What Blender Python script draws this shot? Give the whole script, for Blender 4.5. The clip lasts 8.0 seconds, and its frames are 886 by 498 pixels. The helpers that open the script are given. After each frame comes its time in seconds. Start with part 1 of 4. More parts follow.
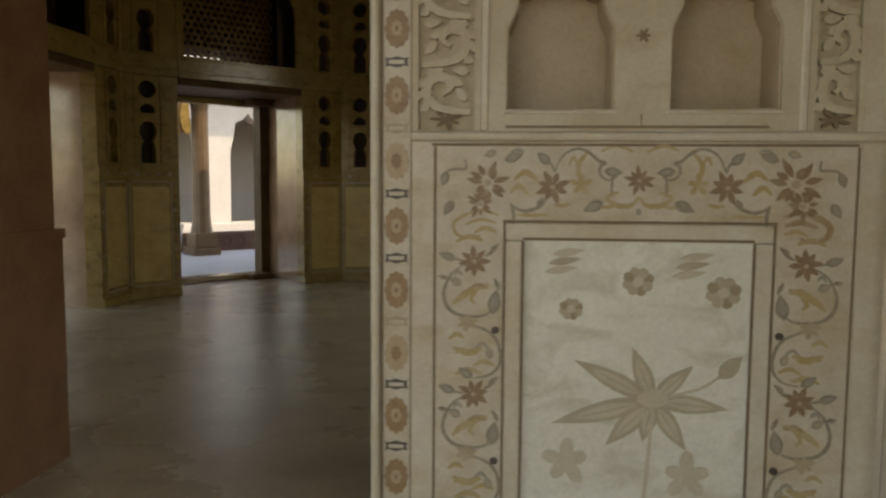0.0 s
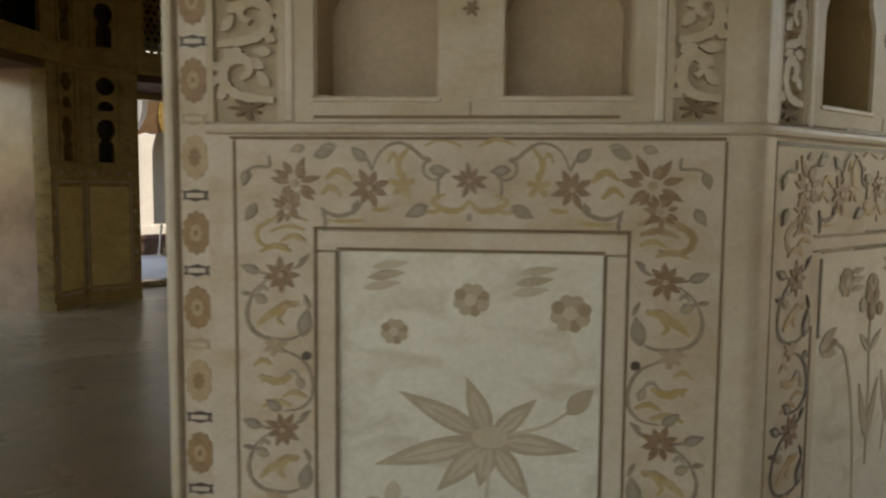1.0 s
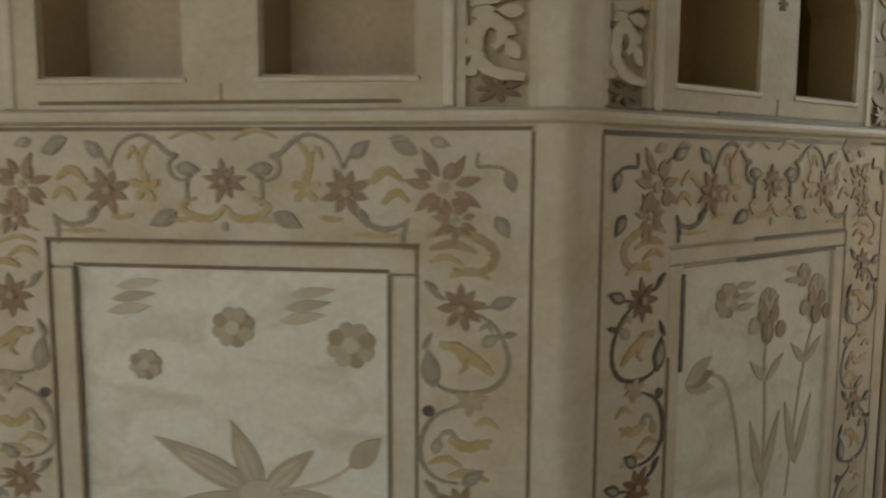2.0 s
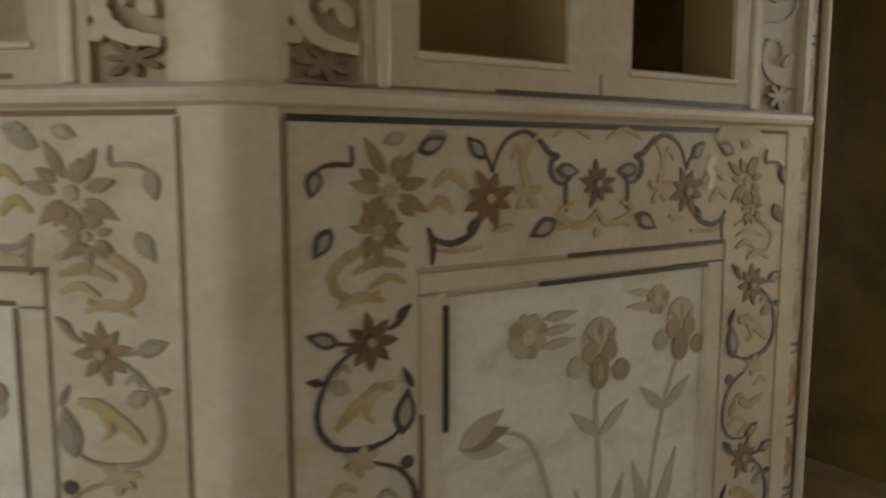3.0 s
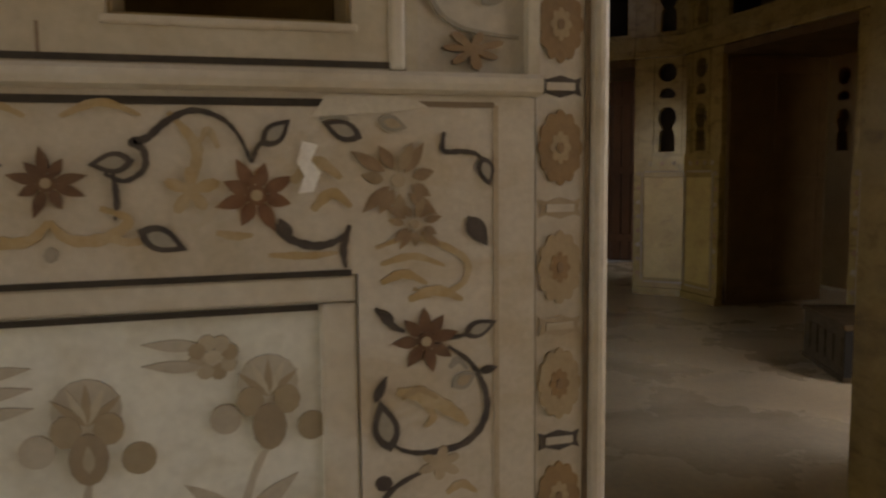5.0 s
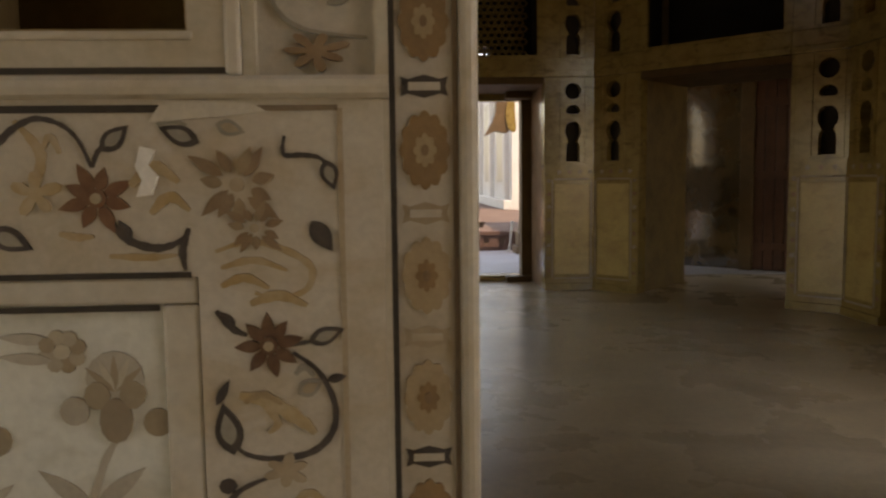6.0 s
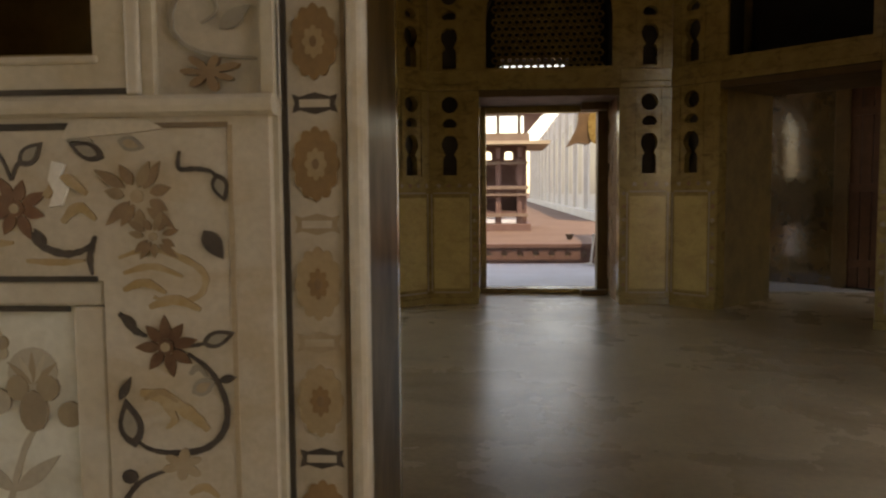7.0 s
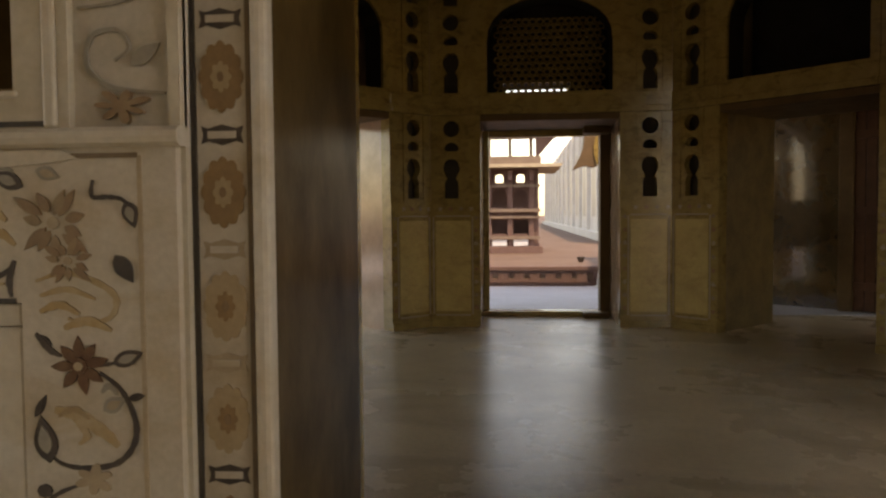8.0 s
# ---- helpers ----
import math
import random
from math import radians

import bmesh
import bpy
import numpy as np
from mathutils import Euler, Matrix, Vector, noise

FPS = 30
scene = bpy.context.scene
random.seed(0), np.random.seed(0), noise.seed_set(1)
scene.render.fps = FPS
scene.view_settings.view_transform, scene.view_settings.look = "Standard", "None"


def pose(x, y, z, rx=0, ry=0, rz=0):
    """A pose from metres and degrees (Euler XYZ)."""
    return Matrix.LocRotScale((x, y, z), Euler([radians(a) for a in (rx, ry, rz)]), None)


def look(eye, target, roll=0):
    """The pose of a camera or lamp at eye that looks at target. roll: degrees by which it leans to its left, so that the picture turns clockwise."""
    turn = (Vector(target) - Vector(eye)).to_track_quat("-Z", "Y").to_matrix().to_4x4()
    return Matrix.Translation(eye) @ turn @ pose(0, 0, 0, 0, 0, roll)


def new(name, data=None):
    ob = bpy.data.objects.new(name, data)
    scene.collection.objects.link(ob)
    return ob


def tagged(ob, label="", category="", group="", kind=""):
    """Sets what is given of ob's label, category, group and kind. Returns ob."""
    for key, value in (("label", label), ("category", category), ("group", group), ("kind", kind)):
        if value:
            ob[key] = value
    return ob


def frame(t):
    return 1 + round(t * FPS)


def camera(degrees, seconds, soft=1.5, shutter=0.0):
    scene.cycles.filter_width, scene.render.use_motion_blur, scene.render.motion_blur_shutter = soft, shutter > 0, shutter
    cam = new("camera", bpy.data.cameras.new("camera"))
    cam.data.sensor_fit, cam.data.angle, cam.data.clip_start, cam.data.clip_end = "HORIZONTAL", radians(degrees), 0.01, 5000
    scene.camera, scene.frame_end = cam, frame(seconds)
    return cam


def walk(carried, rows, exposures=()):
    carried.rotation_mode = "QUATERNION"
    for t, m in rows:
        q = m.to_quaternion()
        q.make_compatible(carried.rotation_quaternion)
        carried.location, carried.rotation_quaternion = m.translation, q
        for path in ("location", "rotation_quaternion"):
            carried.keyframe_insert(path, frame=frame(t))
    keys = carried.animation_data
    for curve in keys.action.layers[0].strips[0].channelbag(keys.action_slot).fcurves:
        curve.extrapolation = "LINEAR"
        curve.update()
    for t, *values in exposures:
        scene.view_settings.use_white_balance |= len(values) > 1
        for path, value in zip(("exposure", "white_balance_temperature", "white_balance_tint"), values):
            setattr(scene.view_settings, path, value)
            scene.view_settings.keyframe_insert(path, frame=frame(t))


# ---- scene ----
cam = camera(60.3, 8.0, soft=2.3, shutter=0.4)
PATH = [
    (0, (-0.053, 0.138, 1.128), (1.233, 1.66, 0.957), 0.4),
    (0.5, (0.182, 0.11, 1.126), (1.461, 1.639, 0.962), 0.5),
    (1, (0.424, 0.077, 1.13), (1.69, 1.616, 0.961), 0.5),
    (2.5, (1.211, 0.017, 1.171), (2.366, 1.632, 0.933), 0.1),
    (3, (1.487, 0.005, 1.171), (2.586, 1.658, 0.928), 0.1),
    (3.5, (1.743, -0.022, 1.176), (2.736, 1.693, 0.917), 0.3),
    (4, (1.988, -0.017, 1.154), (2.845, 1.778, 0.929), -0.3),
    (4.5, (2.217, -0.03, 1.148), (2.9, 1.841, 0.93), -0.4),
    (5, (2.427, -0.022, 1.138), (2.974, 1.891, 0.939), -0.6),
    (5.2, (2.514, -0.031, 1.135), (2.948, 1.911, 0.944), -0.8),
    (6.3, (2.866, -0.057, 1.132), (2.88, 1.936, 0.954), -0.5),
    (6.5, (2.918, -0.061, 1.132), (2.871, 1.931, 0.958), -0.4),
    (7, (3.026, -0.08, 1.131), (2.882, 1.909, 0.984), -0.5),
    (7.5, (3.106, -0.092, 1.133), (2.932, 1.896, 1.014), -0.5),
    (8, (3.171, -0.108, 1.135), (2.986, 1.881, 1.047), -0.5),
]
EXPOSE = [(0, 1.6, 10200, 15), (1, 1.48, 10200, 14), (2.5, 1.63, 10100, 13), (3.5, 1.82, 10000, 17), (4.5, 1.81, 10100, 21), (5, 1.78, 10300, 23), (6.5, 1.74, 11200, 21), (8, 1.73, 11500, 22)]
walk(cam, [(t, look(eye, target, roll)) for t, eye, target, roll in PATH], EXPOSE)

# ---- light ----
SUN_EL, SUN_AZ = radians(62), radians(152)
world = bpy.data.worlds.new("sky")
scene.world = world
world.use_nodes = True
wn = world.node_tree
sky = wn.nodes.new("ShaderNodeTexSky")
sky.sky_type, sky.sun_disc = "NISHITA", False
sky.sun_elevation, sky.sun_rotation = SUN_EL, SUN_AZ
wn.nodes["Background"].inputs["Strength"].default_value = 0.15
wn.links.new(sky.outputs[0], wn.nodes["Background"].inputs[0])
sun_data = bpy.data.lights.new("sun", "SUN")
sun_data.energy, sun_data.angle, sun_data.color = 1.25, radians(0.5), (1.0, 0.95, 0.87)
sun = new("sun", sun_data)
sun_dir = Vector((math.sin(SUN_AZ) * math.cos(SUN_EL), math.cos(SUN_AZ) * math.cos(SUN_EL), math.sin(SUN_EL)))
sun.matrix_basis = look(sun_dir * 30, (0, 0, 0))


# ---- materials ----
def stone(name, base, stain, rough=0.5, scale=3.0, grain=60.0, bump=0.15, vein=None, spec=0.5, amount=0.6, metal=0.0, smudge=None, smear=0.6, spread=(7, 7, 13), ior=1.5):
    """A stone: two base tones in cloudy stains, fine grain, optional veins, and relief."""
    m = bpy.data.materials.new(name)
    m.use_nodes = True
    nt = m.node_tree
    b = nt.nodes["Principled BSDF"]
    b.inputs["Roughness"].default_value = rough
    b.inputs["Specular IOR Level"].default_value = spec
    b.inputs["Metallic"].default_value = metal
    b.inputs["IOR"].default_value = ior
    tc = nt.nodes.new("ShaderNodeTexCoord")
    geo = nt.nodes.new("ShaderNodeNewGeometry")
    n1 = nt.nodes.new("ShaderNodeTexNoise")
    n1.inputs["Scale"].default_value, n1.inputs["Detail"].default_value, n1.inputs["Roughness"].default_value = scale, 6, 0.62
    n2 = nt.nodes.new("ShaderNodeTexNoise")
    n2.inputs["Scale"].default_value, n2.inputs["Detail"].default_value = grain, 4
    for n in (n1, n2):
        nt.links.new(geo.outputs["Position"], n.inputs["Vector"])
    r1 = nt.nodes.new("ShaderNodeMapRange")
    r1.inputs["From Min"].default_value, r1.inputs["From Max"].default_value = 0.38, 0.68
    r1.inputs["To Max"].default_value = amount
    nt.links.new(n1.outputs["Fac"], r1.inputs["Value"])
    mix = nt.nodes.new("ShaderNodeMix")
    mix.data_type = "RGBA"
    mix.inputs[6].default_value, mix.inputs[7].default_value = (*base, 1), (*stain, 1)
    nt.links.new(r1.outputs[0], mix.inputs[0])
    out = mix.outputs[2]
    if vein:
        w = nt.nodes.new("ShaderNodeTexWave")
        w.inputs["Scale"].default_value, w.inputs["Distortion"].default_value = 1.3, 14
        w.inputs["Detail"].default_value, w.inputs["Detail Scale"].default_value = 4, 1.6
        nt.links.new(geo.outputs["Position"], w.inputs["Vector"])
        rv = nt.nodes.new("ShaderNodeMapRange")
        rv.inputs["From Min"].default_value, rv.inputs["From Max"].default_value, rv.inputs["To Max"].default_value = 0.8, 1.0, 0.45
        nt.links.new(w.outputs["Fac"], rv.inputs["Value"])
        mv = nt.nodes.new("ShaderNodeMix")
        mv.data_type = "RGBA"
        mv.inputs[7].default_value = (*vein, 1)
        nt.links.new(rv.outputs[0], mv.inputs[0])
        nt.links.new(out, mv.inputs[6])
        out = mv.outputs[2]
    if smudge:
        mp = nt.nodes.new("ShaderNodeMapping")
        mp.inputs["Scale"].default_value = spread
        ns = nt.nodes.new("ShaderNodeTexNoise")
        ns.inputs["Scale"].default_value, ns.inputs["Detail"].default_value, ns.inputs["Distortion"].default_value = 1.0, 5, 0.8
        nt.links.new(geo.outputs["Position"], mp.inputs["Vector"])
        nt.links.new(mp.outputs[0], ns.inputs["Vector"])
        rs = nt.nodes.new("ShaderNodeMapRange")
        rs.inputs["From Min"].default_value, rs.inputs["From Max"].default_value, rs.inputs["To Max"].default_value = 0.5, 0.75, smear
        nt.links.new(ns.outputs["Fac"], rs.inputs["Value"])
        ms = nt.nodes.new("ShaderNodeMix")
        ms.data_type = "RGBA"
        ms.inputs[7].default_value = (*smudge, 1)
        nt.links.new(rs.outputs[0], ms.inputs[0])
        nt.links.new(out, ms.inputs[6])
        out = ms.outputs[2]
    rg = nt.nodes.new("ShaderNodeMapRange")
    rg.inputs["To Min"].default_value, rg.inputs["To Max"].default_value = 0.82, 1.14
    nt.links.new(n2.outputs["Fac"], rg.inputs["Value"])
    mg = nt.nodes.new("ShaderNodeMix")
    mg.data_type, mg.blend_type = "RGBA", "MULTIPLY"
    mg.inputs[0].default_value = 1
    nt.links.new(out, mg.inputs[6])
    nt.links.new(rg.outputs[0], mg.inputs[7])
    nt.links.new(mg.outputs[2], b.inputs["Base Color"])
    rr = nt.nodes.new("ShaderNodeMapRange")
    rr.inputs["To Min"].default_value, rr.inputs["To Max"].default_value = rough * 0.75, min(1, rough * 1.3)
    nt.links.new(n1.outputs["Fac"], rr.inputs["Value"])
    nt.links.new(rr.outputs[0], b.inputs["Roughness"])
    bp = nt.nodes.new("ShaderNodeBump")
    bp.inputs["Strength"].default_value, bp.inputs["Distance"].default_value = bump, 0.004
    nt.links.new(n2.outputs["Fac"], bp.inputs["Height"])
    nt.links.new(bp.outputs[0], b.inputs["Normal"])
    return m


MARBLE = stone("cream_marble", (0.50, 0.46, 0.37), (0.37, 0.29, 0.19), 0.45, 5, 90, smudge=(0.40, 0.31, 0.19), smear=0.6)
MARBLE_B = stone("cream_marble_border", (0.54, 0.495, 0.42), (0.40, 0.33, 0.23), 0.42, 8, 110, amount=0.65, smudge=(0.40, 0.295, 0.17), smear=0.65)
WHITE = stone("white_marble", (0.66, 0.67, 0.61), (0.55, 0.53, 0.45), 0.4, 3, 90, amount=0.5, smudge=(0.42, 0.39, 0.30), smear=0.7)
BEAD = stone("edge_marble", (0.55, 0.515, 0.44), (0.42, 0.345, 0.24), 0.35, 6, 80, smudge=(0.42, 0.33, 0.21), smear=0.5)
CARVED = stone("carved_tint", (0.28, 0.22, 0.155), (0.21, 0.155, 0.10), 0.55, 14, 120)
CARVED_PALE = stone("carved_tint_pale", (0.44, 0.40, 0.33), (0.33, 0.28, 0.21), 0.55, 14, 120)
CARVED_DIM = stone("carved_tint_faint", (0.42, 0.365, 0.275), (0.34, 0.285, 0.205), 0.55, 14, 120)
CARVED_FAINT = stone("carved_tint_brown", (0.33, 0.265, 0.18), (0.26, 0.20, 0.13), 0.55, 14, 120)
CARVED_WAN = stone("carved_tint_wan", (0.50, 0.455, 0.36), (0.41, 0.355, 0.27), 0.55, 14, 120)
RELIEF_BACK = stone("relief_ground", (0.44, 0.38, 0.28), (0.33, 0.26, 0.18), 0.6, 16, 120)
BROWN = stone("carnelian_inlay", (0.12, 0.062, 0.038), (0.19, 0.11, 0.065), 0.35, 40, 150, amount=0.8)
CORNER = stone("faded_corner_inlay", (0.235, 0.165, 0.10), (0.33, 0.245, 0.155), 0.45, 30, 150, amount=0.9)
BRONZE = stone("bronze_ochre_inlay", (0.30, 0.205, 0.11), (0.41, 0.325, 0.21), 0.45, 25, 150, amount=0.9)
# browner niche tone with the recess shade painted in
NICHE_SHADE = stone("niche_marble_shade", (0.30, 0.215, 0.11), (0.21, 0.145, 0.07), 0.5, 6, 90)
UMBER = stone("worn_brown_inlay", (0.21, 0.135, 0.08), (0.30, 0.21, 0.13), 0.4, 40, 150, amount=0.8)
RUST2 = stone("carnelian_inlay_red", (0.165, 0.078, 0.045), (0.22, 0.12, 0.07), 0.35, 40, 150, amount=0.8)
RUST = stone("jasper_inlay", (0.30, 0.13, 0.06), (0.22, 0.12, 0.06), 0.35, 40, 150, amount=0.8)
OCHRE = stone("ochre_inlay", (0.37, 0.275, 0.12), (0.44, 0.36, 0.225), 0.4, 24, 150, amount=0.9)
AMBER = stone("amber_inlay", (0.38, 0.265, 0.13), (0.46, 0.37, 0.25), 0.4, 24, 150, amount=0.9)
SLATE = stone("slate_inlay", (0.055, 0.045, 0.042), (0.11, 0.09, 0.075), 0.35, 40, 150)
GREY = stone("grey_inlay", (0.27, 0.25, 0.21), (0.36, 0.32, 0.25), 0.4, 40, 150)
FAINT = stone("faded_inlay", (0.36, 0.28, 0.19), (0.46, 0.38, 0.27), 0.45, 30, 150)
GROOVE = stone("dirty_groove", (0.17, 0.12, 0.08), (0.27, 0.20, 0.13), 0.7, 20, 150)
BLACK = stone("black_slate", (0.03, 0.024, 0.02), (0.06, 0.05, 0.04), 0.4, 30, 150)
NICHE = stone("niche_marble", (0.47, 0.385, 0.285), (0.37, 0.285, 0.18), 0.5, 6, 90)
MEDAL = stone("medallion_inlay", (0.30, 0.19, 0.098), (0.22, 0.14, 0.075), 0.4, 30, 150, amount=0.9)
MEDAL_PALE = stone("medallion_pale_inlay", (0.42, 0.325, 0.21), (0.36, 0.27, 0.165), 0.4, 30, 150, amount=0.9)
STEM_DIM = stone("worn_stem_inlay", (0.22, 0.19, 0.15), (0.32, 0.27, 0.20), 0.45, 30, 150, amount=0.9)
LIGHT_BACK = stone("relief_ground_pale", (0.50, 0.46, 0.39), (0.40, 0.36, 0.29), 0.55, 16, 120)
TAPE = stone("mortar_smear", (0.53, 0.485, 0.40), (0.47, 0.42, 0.34), 0.8, 30, 150)
PATCH = stone("plaster_repair", (0.78, 0.77, 0.73), (0.66, 0.64, 0.58), 0.8, 30, 150)
GOLD = stone("honey_marble", (0.41, 0.295, 0.11), (0.25, 0.165, 0.057), 0.17, 7, 70, spec=0.7, smudge=(0.15, 0.098, 0.038), smear=0.7)
GOLD_DADO = stone("honey_marble_dado", (0.64, 0.49, 0.205), (0.47, 0.32, 0.13), 0.2, 5, 70, spec=0.7, amount=0.6, smudge=(0.40, 0.27, 0.11), smear=0.5)
POLISH = stone("polished_brown_marble", (0.16, 0.10, 0.045), (0.07, 0.042, 0.018), 0.09, 4, 60, bump=0.03, spec=0.9, ior=2.0)
GALLERY = stone("brown_gallery_marble", (0.33, 0.205, 0.085), (0.22, 0.135, 0.055), 0.5, 3, 60, bump=0.05, spec=0.15)
CORE = stone("honey_brown_jamb", (0.27, 0.19, 0.075), (0.13, 0.088, 0.034), 0.3, 4, 60, bump=0.08, spec=0.4, amount=0.9)
# paler, rosier jamb copy for the sides that daylight reaches
JAMB_PINK_LIT = stone("polished_rose_jamb_lit", (0.52, 0.35, 0.24), (0.34, 0.22, 0.14), 0.13, 3, 60, bump=0.03, spec=0.8, amount=0.9, ior=1.55)
BROWN_COL = stone("brown_column_stone", (0.20, 0.13, 0.075), (0.13, 0.085, 0.05), 0.5, 6, 60)
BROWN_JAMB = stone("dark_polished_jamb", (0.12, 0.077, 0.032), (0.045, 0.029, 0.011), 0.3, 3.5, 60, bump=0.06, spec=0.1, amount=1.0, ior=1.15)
JAMB_RED = stone("red_brown_jamb", (0.40, 0.22, 0.135), (0.25, 0.135, 0.08), 0.12, 4, 60, bump=0.04, spec=0.8, ior=1.6)
# near-black that paints the shade inside upper arches and gallery niches
SHADE_BLACK = stone("recess_shade_black", (0.018, 0.014, 0.009), (0.011, 0.009, 0.006), 0.8, 4, 60)
# dark tone: cuts the unseen ceiling's bounce, paints shade behind the niche cuts
CEIL_NICHE_SHADE = stone("dark_plaster_niche_shade", (0.06, 0.045, 0.03), (0.04, 0.03, 0.02), 0.8, 4, 60)
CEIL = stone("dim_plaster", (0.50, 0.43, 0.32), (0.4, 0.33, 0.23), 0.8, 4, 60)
FLOOR = stone("worn_floor_marble", (0.76, 0.65, 0.45), (0.56, 0.46, 0.30), 0.27, 0.9, 30, bump=0.2, spec=0.35, amount=0.9, smudge=(0.42, 0.34, 0.22), smear=0.8, spread=(1.2, 1.8, 1))
TERRACE = stone("terrace_marble", (0.62, 0.63, 0.65), (0.52, 0.52, 0.52), 0.5, 2, 40)
REDSTONE = stone("red_sandstone", (0.15, 0.085, 0.07), (0.11, 0.06, 0.05), 0.85, 3, 40)
REDPALE = stone("pale_red_sandstone", (0.20, 0.145, 0.11), (0.15, 0.105, 0.08), 0.85, 3, 40)
PAVE = stone("sandy_paving", (0.36, 0.315, 0.25), (0.27, 0.23, 0.18), 0.85, 0.8, 12)
EAVE = stone("pale_eave_stone", (0.42, 0.35, 0.25), (0.32, 0.26, 0.18), 0.85, 3, 40)
EARTH = stone("red_paving", (0.15, 0.093, 0.066), (0.11, 0.068, 0.05), 0.9, 0.8, 12)
LIMEWASH = stone("white_limewash", (0.60, 0.59, 0.55), (0.48, 0.46, 0.42), 0.7, 1, 20)
DARKWOOD = stone("dark_door_wood", (0.15, 0.088, 0.036), (0.09, 0.052, 0.021), 0.55, 6, 90, spec=0.25)
REDWOOD = stone("red_brown_boards", (0.14, 0.06, 0.032), (0.08, 0.036, 0.02), 0.45, 8, 90, spec=0.35)
CHEST = stone("dark_chest_wood", (0.085, 0.056, 0.028), (0.045, 0.03, 0.016), 0.6, 10, 90, spec=0.2)
BLACK_SHEET = stone("black_sheet", (0.012, 0.012, 0.012), (0.02, 0.018, 0.016), 0.6, 8, 90, spec=0.15)


# ---- mesh helpers ----
def finish(bm):
    bmesh.ops.remove_doubles(bm, verts=bm.verts, dist=1e-6)
    bmesh.ops.recalc_face_normals(bm, faces=bm.faces)


LAY = [0]
LAID = {"flower", "leaf", "leaf_heart", "stem", "petal", "blade", "stalk", "flower_heart", "ochre_flower", "ochre_spray", "corner_flower", "pale_flower", "berry", "bud", "sprig", "scroll_leaf", "scroll_lobe", "medallion", "inlay_line"}


def part(name, bm, material, parent=None, label="", m=None):
    """Links a bmesh as one mesh object, under a thing or a part."""
    finish(bm)
    if name in LAID:
        LAY[0] = (LAY[0] + 1) % 23
        bmesh.ops.translate(bm, verts=bm.verts, vec=(0, -0.00006 * LAY[0], 0))
    me = bpy.data.meshes.new(name)
    bm.to_mesh(me)
    bm.free()
    me.materials.append(material)
    ob = new(name, me)
    if parent:
        ob.parent = parent
    if m is not None:
        ob.matrix_basis = m
    return tagged(ob, label)


def thing(name, label, category, m=None, group="", kind=""):
    ob = new(name)
    ob.empty_display_size = 0.1
    if m is not None:
        ob.matrix_basis = m
    return tagged(ob, label, category, group, kind)


def box(bm, x0, x1, y0, y1, z0, z1, bevel=0.0):
    vs = [bm.verts.new((x, y, z)) for x in (x0, x1) for y in (y0, y1) for z in (z0, z1)]
    fs = [bm.faces.new([vs[i] for i in q]) for q in ((0, 1, 3, 2), (4, 6, 7, 5), (0, 4, 5, 1), (2, 3, 7, 6), (0, 2, 6, 4), (1, 5, 7, 3))]
    if bevel:
        es = list({e for f in fs for e in f.edges})
        bmesh.ops.bevel(bm, geom=es, offset=bevel, segments=2, affect="EDGES", profile=0.5)
    return bm


def boxes(*rows, bevel=0.0):
    bm = bmesh.new()
    for r in rows:
        box(bm, *r, bevel=bevel)
    return bm


def plate(bm, pts, y0, y1):
    """A flat polygon in x, z, as thick as y0 to y1."""
    a = [bm.verts.new((x, y0, z)) for x, z in pts]
    b = [bm.verts.new((x, y1, z)) for x, z in pts]
    bm.faces.new(a)
    bm.faces.new(b[::-1])
    n = len(pts)
    for i in range(n):
        bm.faces.new((a[i], b[i], b[(i + 1) % n], a[(i + 1) % n]))
    return bm


def pierced(bm, outer, holes, y0, y1):
    """A slab in x, z with holes through it."""
    edges = []
    loops = []
    for loop in (outer, *holes):
        vs = [bm.verts.new((x, y0, z)) for x, z in loop]
        loops.append(vs)
        edges += [bm.edges.new((vs[i], vs[(i + 1) % len(vs)])) for i in range(len(vs))]
    front = bmesh.ops.triangle_fill(bm, edges=edges, use_beauty=True, use_dissolve=False)["geom"]
    front = [f for f in front if isinstance(f, bmesh.types.BMFace)]
    back = {}
    for vs in loops:
        for v in vs:
            back[v] = bm.verts.new((v.co.x, y1, v.co.z))
    for f in front:
        bm.faces.new([back[v] for v in f.verts][::-1])
    for vs in loops:
        for i in range(len(vs)):
            a, b = vs[i], vs[(i + 1) % len(vs)]
            bm.faces.new((a, b, back[b], back[a]))
    return bm


def prism(bm, pts, z0, z1):
    """A footprint in x, y raised from z0 to z1."""
    a = [bm.verts.new((x, y, z0)) for x, y in pts]
    b = [bm.verts.new((x, y, z1)) for x, y in pts]
    bm.faces.new(a[::-1])
    bm.faces.new(b)
    n = len(pts)
    for i in range(n):
        bm.faces.new((a[i], a[(i + 1) % n], b[(i + 1) % n], b[i]))
    return bm


def lathe(bm, profile, cx, cy, seg=16):
    rings = []
    for r, z in profile:
        rings.append([bm.verts.new((cx + r * math.cos(2 * math.pi * i / seg), cy + r * math.sin(2 * math.pi * i / seg), z)) for i in range(seg)])
    for a, b in zip(rings, rings[1:]):
        for i in range(seg):
            bm.faces.new((a[i], a[(i + 1) % seg], b[(i + 1) % seg], b[i]))
    bm.faces.new(rings[0][::-1])
    bm.faces.new(rings[-1])
    return bm


